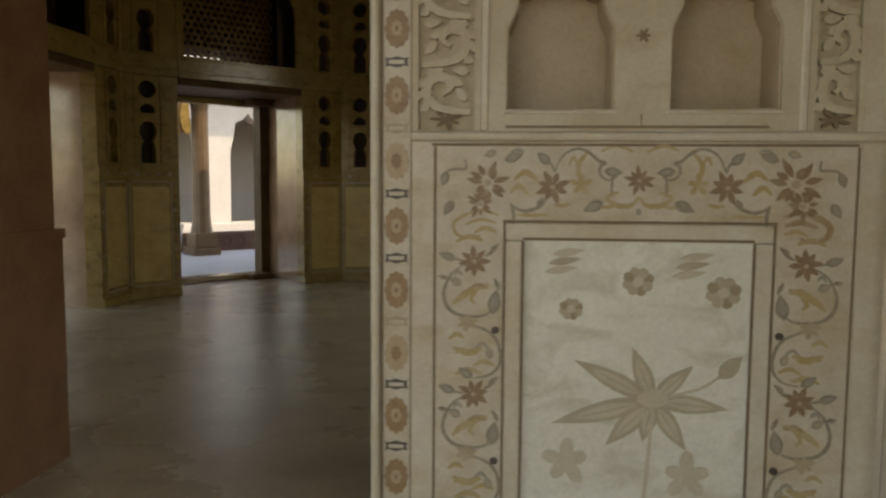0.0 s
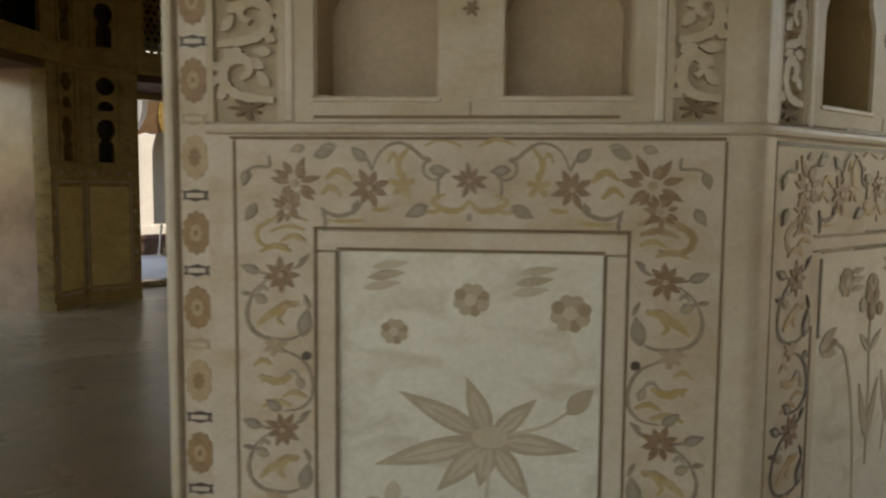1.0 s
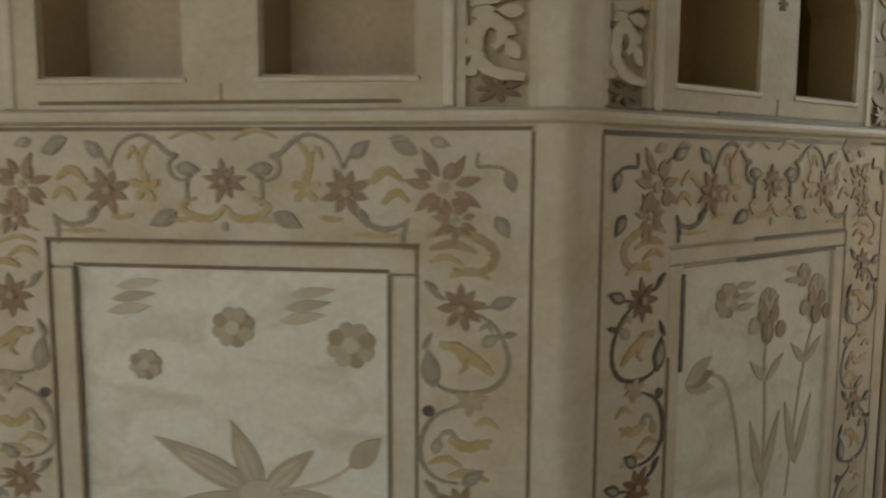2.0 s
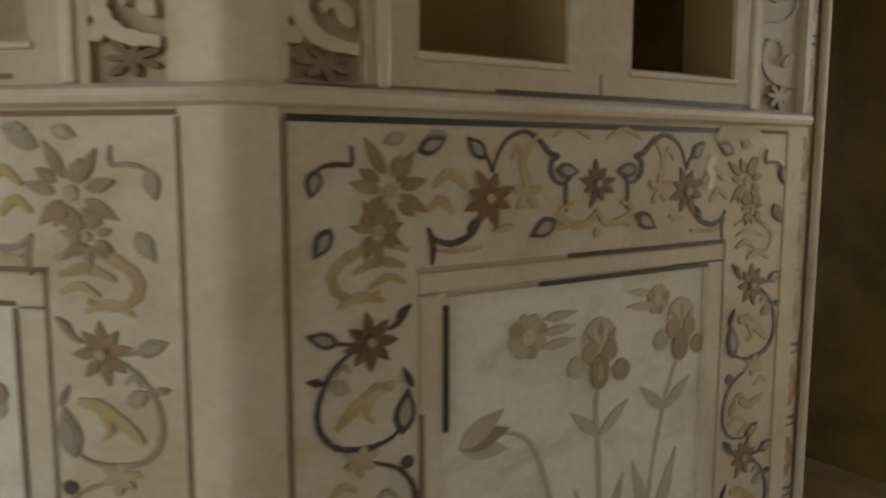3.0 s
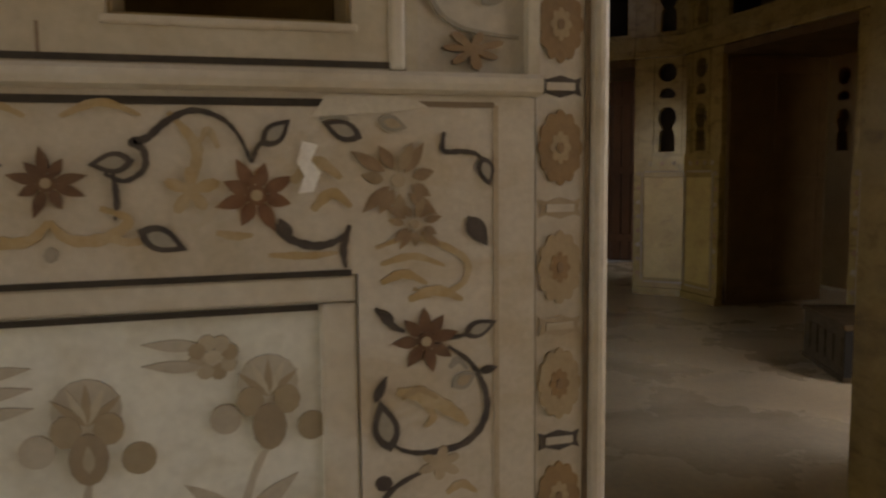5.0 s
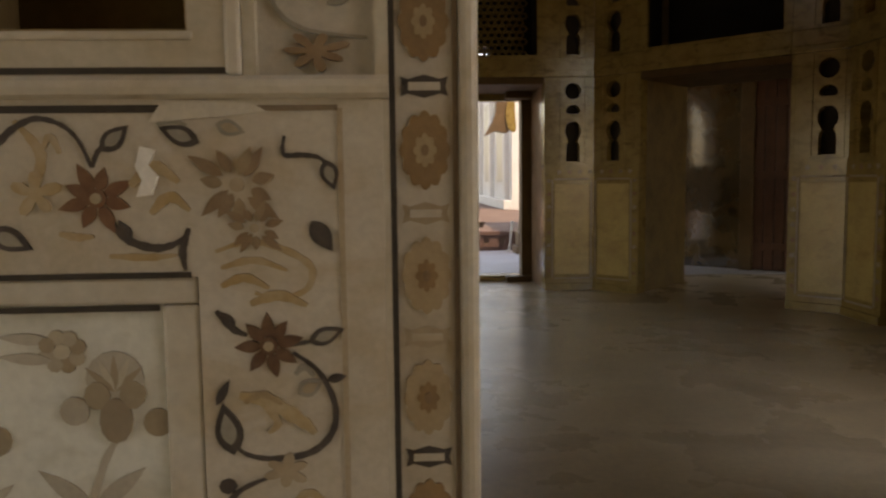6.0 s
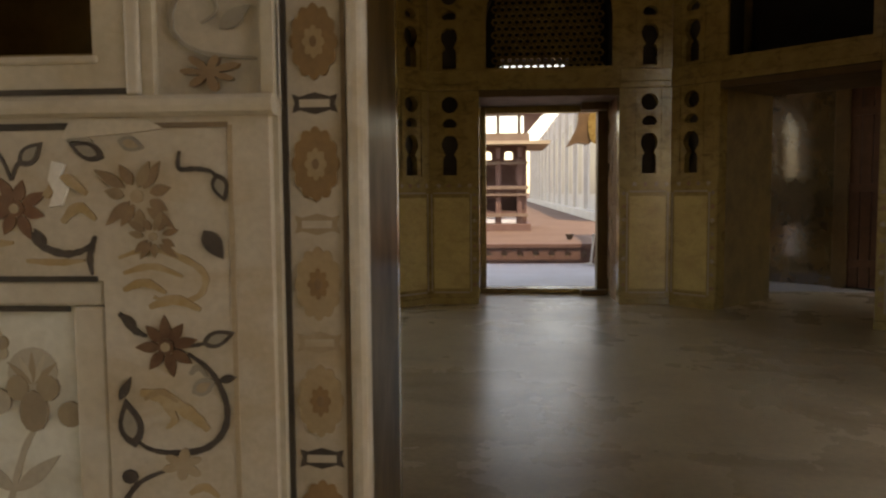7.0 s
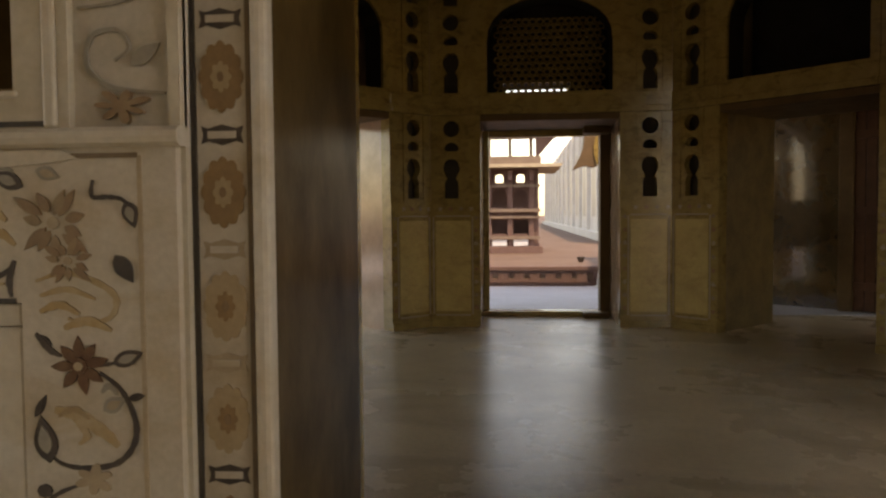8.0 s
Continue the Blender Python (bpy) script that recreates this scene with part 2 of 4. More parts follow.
def spline(pts, n=7):
    out = []
    p = [pts[0], *pts, pts[-1]]
    for i in range(1, len(p) - 2):
        a, b, c, d = p[i - 1], p[i], p[i + 1], p[i + 2]
        for k in range(n):
            t = k / n
            out.append(tuple(0.5 * (2 * b[j] + (c[j] - a[j]) * t + (2 * a[j] - 5 * b[j] + 4 * c[j] - d[j]) * t * t + (3 * b[j] - a[j] - 3 * c[j] + d[j]) * t ** 3) for j in (0, 1)))
    out.append(pts[-1])
    return out


def ribbon(bm, pts, w, y0, y1, taper=0.45, knots=True):
    """A curved band through pts in x, z, thinner at its ends."""
    c = spline(pts)
    left, right = [], []
    for i, (x, z) in enumerate(c):
        a, b = c[max(0, i - 1)], c[min(len(c) - 1, i + 1)]
        dx, dz = b[0] - a[0], b[1] - a[1]
        d = math.hypot(dx, dz) or 1
        t = i / (len(c) - 1)
        ww = w * (taper + (1 - taper) * math.sin(math.pi * min(1, t * 1.1))) * (1 + (0.12 * math.sin(i * 1.7) if knots else 0)) / 2
        left.append((x - dz / d * ww, z + dx / d * ww))
        right.append((x + dz / d * ww, z - dx / d * ww))
    f = [[bm.verts.new((q[0], y, q[1])) for q in side] for side in (left, right) for y in (y0, y1)]
    n = len(c)
    for i in range(n - 1):
        for p, q in ((0, 2), (3, 1), (1, 0), (2, 3)):
            bm.faces.new((f[p][i], f[p][i + 1], f[q][i + 1], f[q][i]))
    for i in (0, n - 1):
        bm.faces.new((f[0][i], f[1][i], f[3][i], f[2][i]))
    return bm


def leaf_pts(x, z, ln, w, ang, n=7):
    """A pointed leaf from its stalk at x, z."""
    up = [(ln * i / n, w / 2 * math.sin(math.pi * (i / n) ** 0.8)) for i in range(n + 1)]
    loop = up + [(a, -b) for a, b in up[-2:0:-1]]
    ca, sa = math.cos(ang), math.sin(ang)
    return [(x + a * ca - b * sa, z + a * sa + b * ca) for a, b in loop]


def star_pts(x, z, r, petals, deep=0.5, turn=0.0, squash=1.0, n=6, wob=0.1):
    out = []
    for i in range(petals * n):
        a = 2 * math.pi * i / (petals * n) + turn
        k = r * (deep + (1 - deep) * abs(math.cos(petals * (a - turn) / 2)) ** 1.15) * (1 + wob * math.sin(3 * a + x * 40))
        out.append((x + k * math.cos(a), z + squash * k * math.sin(a)))
    return out


def disc_pts(x, z, rx, rz, n=14):
    return [(x + rx * math.cos(2 * math.pi * i / n), z + rz * math.sin(2 * math.pi * i / n)) for i in range(n)]


def arch_pts(x0, x1, z0, spring, top, cusps=0, n=14):
    """The outline of an arched opening, pointed, with scallops if cusps."""
    c, h = (x0 + x1) / 2, (x1 - x0) / 2
    pts = [(x0, z0), (x1, z0)]
    for i in range(n + 1):
        a = math.pi * i / n
        r = 1.0 - (0.13 * abs(math.sin(cusps * a)) if cusps else 0)
        pts.append((c + h * r * math.cos(a), spring + (top - spring) * r * (math.sin(a) ** 0.85 if math.sin(a) > 0 else 0)))
    return pts


# ---- plan ----
CX, CY, APO, SIDE, DOOR, THICK, TOP = 3.53, 4.72, 2.88, 1.193, 0.694, 1.06, 4.3
COR = (1.742, 0.783)
FACE_B = Matrix.Translation((*COR, 0))
FACE_A = Matrix.Translation((*COR, 0)) @ pose(0, 0, 0, 0, 0, -45)


def side_pose(k):
    """The frame of the hall's side k of eight: x along it, y into the wall, from the middle of its foot."""
    return Matrix.Translation((CX, CY, 0)) @ pose(0, 0, 0, 0, 0, -45 * k) @ Matrix.Translation((0, APO - (0.06 if k == 2 else 0), 0))


# ---- floors and ceilings ----
def octagon(r):
    return [(CX + r * math.cos(math.pi / 8 + i * math.pi / 4), CY + r * math.sin(math.pi / 8 + i * math.pi / 4)) for i in range(8)]


floor = tagged(part("floor", prism(bmesh.new(), [(x, min(y, 8.62)) for x, y in octagon(7.7)], -0.3, 0), FLOOR), "worn polished grey-cream marble floor", "floor", kind="structure")
# unseen ground, added darker than the floor to weaken its bounce light
tagged(part("pavement", boxes((-14, 20, -6, 8.6, -0.34, -0.012)), PAVE), "unseen sandy stone paving added to dim light bounced onto the pier", "pavement", kind="structure")
ceiling = tagged(part("ceiling", prism(bmesh.new(), octagon(4.2), TOP, TOP + 0.2), CEIL_NICHE_SHADE), "dim plastered ceiling over the octagonal hall", "ceiling", kind="structure")


def gallery_roof():
    bm = bmesh.new()
    inner, outer = octagon(4.15), octagon(7.6)
    for i in range(8):
        # this unseen roof blocks the sun; skipped sides let skylight in
        if i in (1, 2, 6):
            continue
        j = (i + 1) % 8
        prism(bm, [inner[i], outer[i], outer[j], inner[j]], 3.6, 3.75)
    return bm


tagged(part("ceiling_gallery", gallery_roof(), CEIL), "unseen plain plastered gallery ceiling added to block sun, three sides left open", "ceiling", kind="structure")


# ---- hall sides ----
def bulb(x, z0, z1, w):
    """A flask-shaped cut: a round head on a necked body."""
    h = z1 - z0
    prof = [(0.42, 0), (0.42, 0.34), (0.38, 0.44), (0.25, 0.50), (0.33, 0.56), (0.48, 0.68), (0.5, 0.78), (0.4, 0.91), (0.2, 0.985)]
    r = [(x + w * a, z0 + h * b) for a, b in prof]
    return r + [(2 * x - a, b) for a, b in r[::-1]]


def dome_cut(x, z0, z1, w):
    pts = [(x - w / 2 * 0.75, z0), (x + w / 2 * 0.75, z0)]
    return pts + [(x + w / 2 * math.cos(a), z0 + (z1 - z0) * (0.25 + 0.75 * math.sin(a))) for a in [math.pi * i / 8 for i in range(9)]]


def niche_stack(x, z, k=1.0):
    """Three small niches over one another, from z up."""
    return [bulb(x, z, z + 0.40 * k, 0.165), dome_cut(x, z + 0.475 * k, z + 0.565 * k, 0.145), disc_pts(x, z + 0.70 * k, 0.082, 0.082, 16)]


def half_pier(parent, s, near=DOOR):
    """One half of a corner pier on its hall side: dado, niche panels, string course."""
    a, b = near, SIDE + 0.002
    span = lambda p, q: (min(s * p, s * q), max(s * p, s * q))
    x0, x1 = span(a, b)
    px0, px1 = span(0.85, 1.115)
    mx = s * 0.983
    part("plinth", boxes((x0, x1, -0.02, 0.15, 0, 0.07), bevel=0.006), GOLD, parent)
    dado = part("dado", boxes((x0, x1, 0.0, 0.15, 0.07, 1.27)), GOLD, parent)
    d0, d1 = span(a + 0.1, b - 0.045)
    part("dado_panel", boxes((d0, d1, -0.006, 0.01, 0.16, 1.08), bevel=0.004), GOLD_DADO, dado, "mottled honey marble panel")
    for z0, z1 in ((0.115, 0.13), (1.12, 1.135)):
        part("inlay_line", boxes((d0, d1, -0.004, 0.01, z0, z1)), FAINT, dado)
    for x in (d0 - 0.028, d1 + 0.012):
        part("inlay_line", boxes((x, x + 0.014, -0.004, 0.01, 0.13, 1.12)), FAINT, dado)
    spots = [(s * (a + 0.045), 0.2 + 0.13 * i) for i in range(8)] + [(d0 + 0.05 + 0.105 * i, 1.2) for i in range(int((d1 - d0) / 0.105) + 1)]
    for i, (x, z) in enumerate(spots):
        part("inlay_flower", plate(bmesh.new(), star_pts(x, z, 0.026, 5 + i % 2, 0.4, 0.5 * i, 1.0, 4), -0.0025, 0.004), (RUST, CORNER, FAINT)[i % 3], dado)
    for z0, z1, k in ((1.27, 2.14, 1.0), (2.33, TOP, 1.0)):
        outer = [(x0, z0), (x1, z0), (x1, z1), (x0, z1)]
        holes = niche_stack(mx, z0 + 0.035, k) + (niche_stack(mx, z0 + 0.90, k) if z0 > 2 else [])
        front = part("niche_panel", pierced(bmesh.new(), outer, holes, 0.012, 0.1), GOLD, parent)
        fb = bmesh.new()
        top = min(z1, z0 + (0.86 if z0 < 2 else 1.72))
        for u in (px0, px1 - 0.016):
            box(fb, u, u + 0.016, 0.0, 0.02, z0 + 0.012, top)
        box(fb, px0, px1, 0.001, 0.02, z0 + 0.006, z0 + 0.02)
        part("frame", fb, GOLD, front)
    part("string_course", boxes((x0, x1, -0.035, 0.15, 2.14, 2.2), (x0, x1, -0.015, 0.15, 2.2, 2.33), bevel=0.008), GOLD, parent)
    # dark sheet behind the cuts, painted as the shade in the niches
    part("recess_back", boxes((x0 + 0.002, x1 - 0.002, 0.13, 0.149, 1.27, TOP)), CEIL_NICHE_SHADE, parent)
    j0, j1 = span(a - 0.003, a + 0.03)
    part("jamb_facing", boxes((j0, j1, 0.010, 0.151, 1.271, TOP)), GOLD, parent)
    foot = [(s * a, 0.15), (s * (b + 0.06), 0.15), (s * (b + 0.41 * THICK), THICK), (s * a, THICK)]
    return foot


def lattice(parent, z0, x):
    """A pierced stone screen behind an upper arch."""
    bm = bmesh.new()
    step = 0.075
    for i in range(-7, 8):
        for j in range(13):
            cx, cz = i * step + (step / 2 if j % 2 else 0), z0 + 0.04 + j * 0.066
            pts_o = disc_pts(cx, cz, 0.047, 0.042, 6)
            pts_i = disc_pts(cx, cz, 0.027, 0.024, 6)
            vo = [bm.verts.new((p[0], x, p[1])) for p in pts_o]
            vi = [bm.verts.new((p[0], x, p[1])) for p in pts_i]
            vb = [bm.verts.new((p[0], x + 0.03, p[1])) for p in pts_i]
            for q in range(6):
                r = (q + 1) % 6
                bm.faces.new((vo[q], vo[r], vi[r], vi[q]))
                bm.faces.new((vi[q], vi[r], vb[r], vb[q]))
    return part("lattice_screen", bm, GOLD, parent, "pierced stone lattice screen")


SIDE_NAMES = ["north", "north_east", "east", "south_east", "south", "south_west", "west", "north_west"]
for k in range(8):
    m = side_pose(k)
    side = thing("wall_" + SIDE_NAMES[k], "honey marble hall side with doorway, niche panels and arched upper window", "wall", m, kind="structure")
    for s in (-1, 1):
        if k == 5 and s == 1:
            continue
        if k == 4 and s == 1:
            continue
        foot = half_pier(side, s, 0.735 if k == 4 else DOOR)
        if not ((k == 4 and s == 1) or k == 5):
            # lit sides get the pale jamb copy, shaded sides the darker honey brown
            part("pier_core", prism(bmesh.new(), foot, 0, TOP), JAMB_PINK_LIT if k in (0, 6, 7) else CORE, side)
    # the wall over the doorway, with its arched window
    arch = arch_pts(-0.62, 0.62, 2.36, 2.86, 3.3)
    wide = 0.735 if k == 4 else DOOR
    outer = [(-wide, 2.2), (DOOR, 2.2), (DOOR, TOP), (-wide, TOP)]
    part("upper_wall", pierced(bmesh.new(), outer, [arch], 0.0, 0.04), GOLD, side)
    # the reveal's shade is put into its colour
    part("arch_reveal", pierced(bmesh.new(), outer, [arch], 0.04, 0.3), SHADE_BLACK, side, "arch reveal with its shade painted near-black")
    part("lintel", boxes((-wide, DOOR, -0.035, 0.3, 2.14, 2.2), (-wide, DOOR, -0.015, 0.3, 2.2, 2.33), bevel=0.006), GOLD, side)
    part("lintel_beam", boxes((-wide + 0.004, DOOR - 0.004, 0.01, THICK - 0.01, 2.075, 2.139), bevel=0.006), DARKWOOD, side, "dark timber lintel beam")
    whole = [(-wide, 2.15), (DOOR, 2.15), (DOOR, TOP), (-wide, TOP)]
    # near-black back walls paint the darkness behind the upper arches
    if k == 0:
        lattice(side, 2.34, 0.5)
        part("arch_back_wall", pierced(bmesh.new(), whole, [[(-0.47, 2.37), (0.24, 2.37), (0.24, 2.545), (-0.47, 2.545)]], 0.56, THICK), SHADE_BLACK, side)
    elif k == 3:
        # this arch, out of view, is opened to admit skylight to the hall
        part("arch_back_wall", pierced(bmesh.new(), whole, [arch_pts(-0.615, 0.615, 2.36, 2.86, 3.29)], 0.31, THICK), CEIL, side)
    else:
        part("arch_back_wall", boxes((-wide, DOOR, 0.6, THICK, 2.15, TOP)), SHADE_BLACK, side)

# dark timber frame and threshold in the north doorway
m = side_pose(0)
frame_n = thing("door_frame", "dark timber door frame set in the marble doorway", "door frame", m, kind="structure")
part("jamb", boxes((-DOOR, -DOOR + 0.06, 0.88, 0.98, 0.06, 2.075), bevel=0.008), GOLD, frame_n, "honey stone jamb")
part("jamb", boxes((DOOR - 0.11, DOOR, 0.80, 0.98, 0.06, 2.074), bevel=0.008), DARKWOOD, frame_n)
part("head", boxes((-DOOR + 0.062, DOOR - 0.112, 0.88, 0.98, 2.0, 2.074), bevel=0.008), GOLD, frame_n, "honey stone head")
part("threshold", boxes((-DOOR, DOOR, 0.8, 1.0, 0.0, 0.06), bevel=0.01), GOLD, frame_n)
part("pivot_block", boxes((DOOR - 0.3, DOOR - 0.02, 0.6, 0.8, 2.0, 2.074), bevel=0.01), DARKWOOD, frame_n)
part("pivot_block", boxes((DOOR - 0.3, DOOR - 0.02, 0.66, 0.8, 0.0, 0.06), bevel=0.01), DARKWOOD, frame_n)

# dark timber leaves folded back against the side openings
for k, s in ((2, -1), (2, 1)):
    leaf = thing("door_leaf", "dark timber door leaf folded back against the marble jamb", "door", side_pose(k), "folded door leaves")
    a, c = sorted((s * (DOOR - 0.055), s * (DOOR - 0.006)))
    part("board", boxes((a + 0.012, c - 0.006, 0.06, 1.0, 0.02, 2.06), bevel=0.004), DARKWOOD, leaf)
    for z0, z1 in ((0.02, 0.16), (0.95, 1.07), (1.93, 2.06)):
        part("rail", boxes((a, c, 0.05, 1.01, z0, z1), bevel=0.004), DARKWOOD, leaf)
    for y0 in (0.05, 0.49, 0.93):
        part("stile", boxes((a + 0.004, c - 0.002, y0, y0 + 0.08, 0.02, 2.06), bevel=0.004), DARKWOOD, leaf)

# boarded door leaf standing before the polished gallery wall
leaf = thing("door_leaf", "red-brown boarded door leaf in a dark post beside the polished wall", "door", side_pose(1) @ Matrix.Translation((0, 2.48, 0)))
part("post", boxes((-0.66, -0.5, 0, 0.11, 0, 2.75), bevel=0.01), DARKWOOD, leaf, "dark timber post")
part("head_beam", boxes((-0.498, 0.6, 0, 0.11, 2.3, 2.75), bevel=0.01), DARKWOOD, leaf)
for i in range(9):
    part("board", boxes((-0.495 + i * 0.12, -0.382 + i * 0.12, 0.03, 0.075, 0.02, 2.28), bevel=0.006), REDWOOD, leaf, "red-brown board")
for z in (0.25, 1.1, 1.95):
    part("rail", boxes((-0.495, 0.585, 0.012, 0.029, z, z + 0.09), bevel=0.004), REDWOOD, leaf)

# ---- the outer gallery walls ----
def gallery_wall(k, depth, material, holes=()):
    m = side_pose(k)
    h = (APO + depth) * 0.4142 + 0.01
    bm = bmesh.new()
    pierced(bm, [(-h, -0.01), (h, -0.01), (h, 3.6), (-h, 3.6)], holes, depth, depth + 0.25)
    w = thing("wall_gallery_" + SIDE_NAMES[k], "polished brown marble gallery wall behind the hall", "wall", m, kind="structure")
    part("wall_face", bm, material, w)
    if holes:
        # near-black backing paints the shade in the wall's niches
        part("niche_back", boxes((-h, h, depth + 0.25, depth + 0.3, 1.0, 3.0)), SHADE_BLACK, w)
    return w


gallery_wall(1, 2.6, POLISH)
gallery_wall(2, 1.7, GALLERY, niche_stack(-1.2, 1.305) + niche_stack(-0.7, 1.305))
# added out of view to cut the south-west light on the pier
w = thing("wall_arcade_south_west", "unseen plastered wall with a wide arch, added to dim south-west light", "wall", side_pose(5), kind="structure")
h = (APO + 4.14) * 0.4142
part("wall_face", pierced(bmesh.new(), [(-h, -0.01), (h, -0.01), (h, 3.6), (-h, 3.6)], [arch_pts(-1.75, 1.75, 0.02, 1.8, 2.6)], 3.95, 4.14), CEIL, w)
m = side_pose(4)
# added wall behind the camera; holds southern daylight off the pier
w = thing("wall_gallery_south", "unseen plain plastered wall added to block light from the south", "wall", m, kind="structure")
part("wall_face", boxes((-2.2, 3.4, 3.3, 3.55, -0.01, 3.6)), CEIL, w)
end_pose = side_pose(1) @ pose(-1.62, 1.07, 0, 0, 0, 111.5)
# unseen wall; openings and mullions are set to appear mirrored in the polished wall
w = thing("wall_end_north_east", "unseen gallery end wall, arched opening placed for the polished wall's reflection", "wall", end_pose, kind="structure")
part("wall_face", pierced(bmesh.new(), [(0, 0), (1.95, 0), (1.95, 3.6), (0, 3.6)], [arch_pts(0.06, 1.85, 1.3, 1.85, 2.35), [(0.06, 0.22), (1.85, 0.22), (1.85, 0.66), (0.06, 0.66)]], 0, 0.2), CEIL, w)
end_pose = side_pose(2) @ pose(1.62, 1.07, 0, 0, 0, 68.5)
# added unseen wall: darkens the east gallery, its arch passes a little light
we = thing("wall_end_east", "unseen plastered end wall added to dim the east gallery, with a narrow arch", "wall", end_pose, kind="structure")
part("wall_face", pierced(bmesh.new(), [(0, 0), (0.66, 0), (0.66, 3.6), (0, 3.6)], [arch_pts(0.08, 0.58, 0.02, 1.9, 2.3)], -0.2, 0), CEIL, we)
for u in (0.5, 0.92, 1.34):
    part("mullion", boxes((u, u + 0.05, 0.05, 0.12, 1.302, 2.05 if u != 0.92 else 2.32)), CEIL, w)


# ---- the near pier ----
pier = thing("wall_pier", "cream marble corner pier with floral stone inlay, carved panels and niches", "pier", kind="structure")
r2 = math.sqrt(0.5)


def on_a(u, d):
    return (COR[0] - r2 * u + r2 * d, COR[1] + r2 * u + r2 * d)


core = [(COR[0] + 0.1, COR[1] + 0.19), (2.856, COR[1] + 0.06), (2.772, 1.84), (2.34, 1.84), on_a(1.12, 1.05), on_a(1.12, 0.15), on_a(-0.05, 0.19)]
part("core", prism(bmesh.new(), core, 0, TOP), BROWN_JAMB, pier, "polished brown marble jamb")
part("jamb_moulding", boxes((2.74, 2.775, 1.80, 1.86, 0, 2.1), bevel=0.01), GOLD, pier)


def sweep(bm, prof, u_end, rad_t=0.05, n=8):
    """A moulding round the pier's corner: prof rows of (outward, z)."""
    R = rad_t / math.tan(math.pi / 8)
    plan = [(on_a(u_end, 0), (-r2, -r2)), (on_a(rad_t, 0), (-r2, -r2))]
    c = (COR[0] + rad_t, COR[1] + R)
    for i in range(1, n):
        a = radians(225 + 45 * i / n)
        plan.append(((c[0] + R * math.cos(a), c[1] + R * math.sin(a)), (math.cos(a), math.sin(a))))
    plan += [((COR[0] + rad_t, COR[1]), (0, -1)), ((COR[0] + u_end, COR[1]), (0, -1))]
    rows = [[bm.verts.new((p[0] + d * w[0], p[1] + d * w[1], z)) for d, z in prof] for p, w in plan]
    k = len(prof)
    for a, b in zip(rows, rows[1:]):
        for i in range(k):
            bm.faces.new((a[i], b[i], b[(i + 1) % k], a[(i + 1) % k]))
    bm.faces.new(rows[0])
    bm.faces.new(rows[-1][::-1])
    return bm


E_ = 1.03
part("corner_bead", sweep(bmesh.new(), [(0.003, 0.1), (0.003, 1.225), (-0.1, 1.225), (-0.1, 0.1)], 0.052, 0.02), BEAD, pier, "rounded pale marble corner bead")
part("corner_bead", sweep(bmesh.new(), [(0.002, 1.246), (0.002, 2.4), (-0.1, 2.4), (-0.1, 1.246)], 0.052, 0.02), BEAD, pier)
LEDGE = [(-0.05, 1.222), (0.004, 1.222), (0.011, 1.226), (0.013, 1.233), (0.012, 1.24), (0.005, 1.2455), (-0.05, 1.247)]
part("ledge", sweep(bmesh.new(), LEDGE, E_, 0.03), BEAD, pier, "rounded marble ledge moulding")
part("plinth", sweep(bmesh.new(), [(-0.05, 0), (0.03, 0), (0.03, 0.08), (0.012, 0.1), (-0.05, 0.1)], 1.13), BEAD, pier)

C = 0.523  # the middle of a face, from the corner


class Face:
    """One face of the pier; s is 1 where it runs to the right from the corner, -1 to the left."""

    def __init__(self, m, s):
        self.m, self.s = m, s
        self.ink = SLATE if s > 0 else STEM_DIM

    def x(self, u):
        return self.s * u

    def span(self, a, b):
        return min(self.s * a, self.s * b), max(self.s * a, self.s * b)

    def slab(self, name, a, b, y0, y1, z0, z1, mat, parent, bevel=0.0, label=""):
        x0, x1 = self.span(a, b)
        return part(name, boxes((x0, x1, y0, y1, z0, z1), bevel=bevel), mat, parent, label, self.m)


def inlay(face, name, pts, mat, parent, y=-0.0015, label=""):
    return part(name, plate(bmesh.new(), pts, y, y + 0.004), mat, parent, label)


def flower(face, parent, x, z, r, mat, petals=9, turn=0.2, heart=True):
    bm = bmesh.new()
    for i in range(petals):
        a = turn + 2 * math.pi * i / petals + 0.12 * math.sin(5.3 * i + x * 30)
        ln = r * (0.86 + 0.14 * math.sin(3.1 * i + z * 40))
        plate(bm, leaf_pts(x + 0.2 * r * math.cos(a), z + 0.2 * r * math.sin(a), ln, r * 3.3 / petals, a, 6), -0.0018, 0.003)
    bloom = part("flower", bm, mat, parent)
    part("flower_ring", plate(bmesh.new(), disc_pts(x, z, r * 0.3, r * 0.3, 10), -0.0036, 0.002), mat, bloom)
    if heart:
        part("flower_heart", plate(bmesh.new(), disc_pts(x, z, r * 0.17, r * 0.17, 8), -0.0052, 0.002), FAINT, bloom)


def ring_leaf(face, parent, x, z, ln, w, ang, rim=None, fill=None):
    rim, fill = rim or face.ink, fill or GREY
    if rim is SLATE:
        rim = face.ink
    fill = rim if fill is SLATE else fill
    part("leaf", plate(bmesh.new(), leaf_pts(x, z, ln, w, ang), -0.0018, 0.003), rim, parent)
    ca, sa = math.cos(ang), math.sin(ang)
    k = 0.2
    part("leaf_heart", plate(bmesh.new(), leaf_pts(x + ln * k * ca, z + ln * k * sa, ln * 0.6, w * 0.55, ang), -0.003, 0.002), fill, parent)


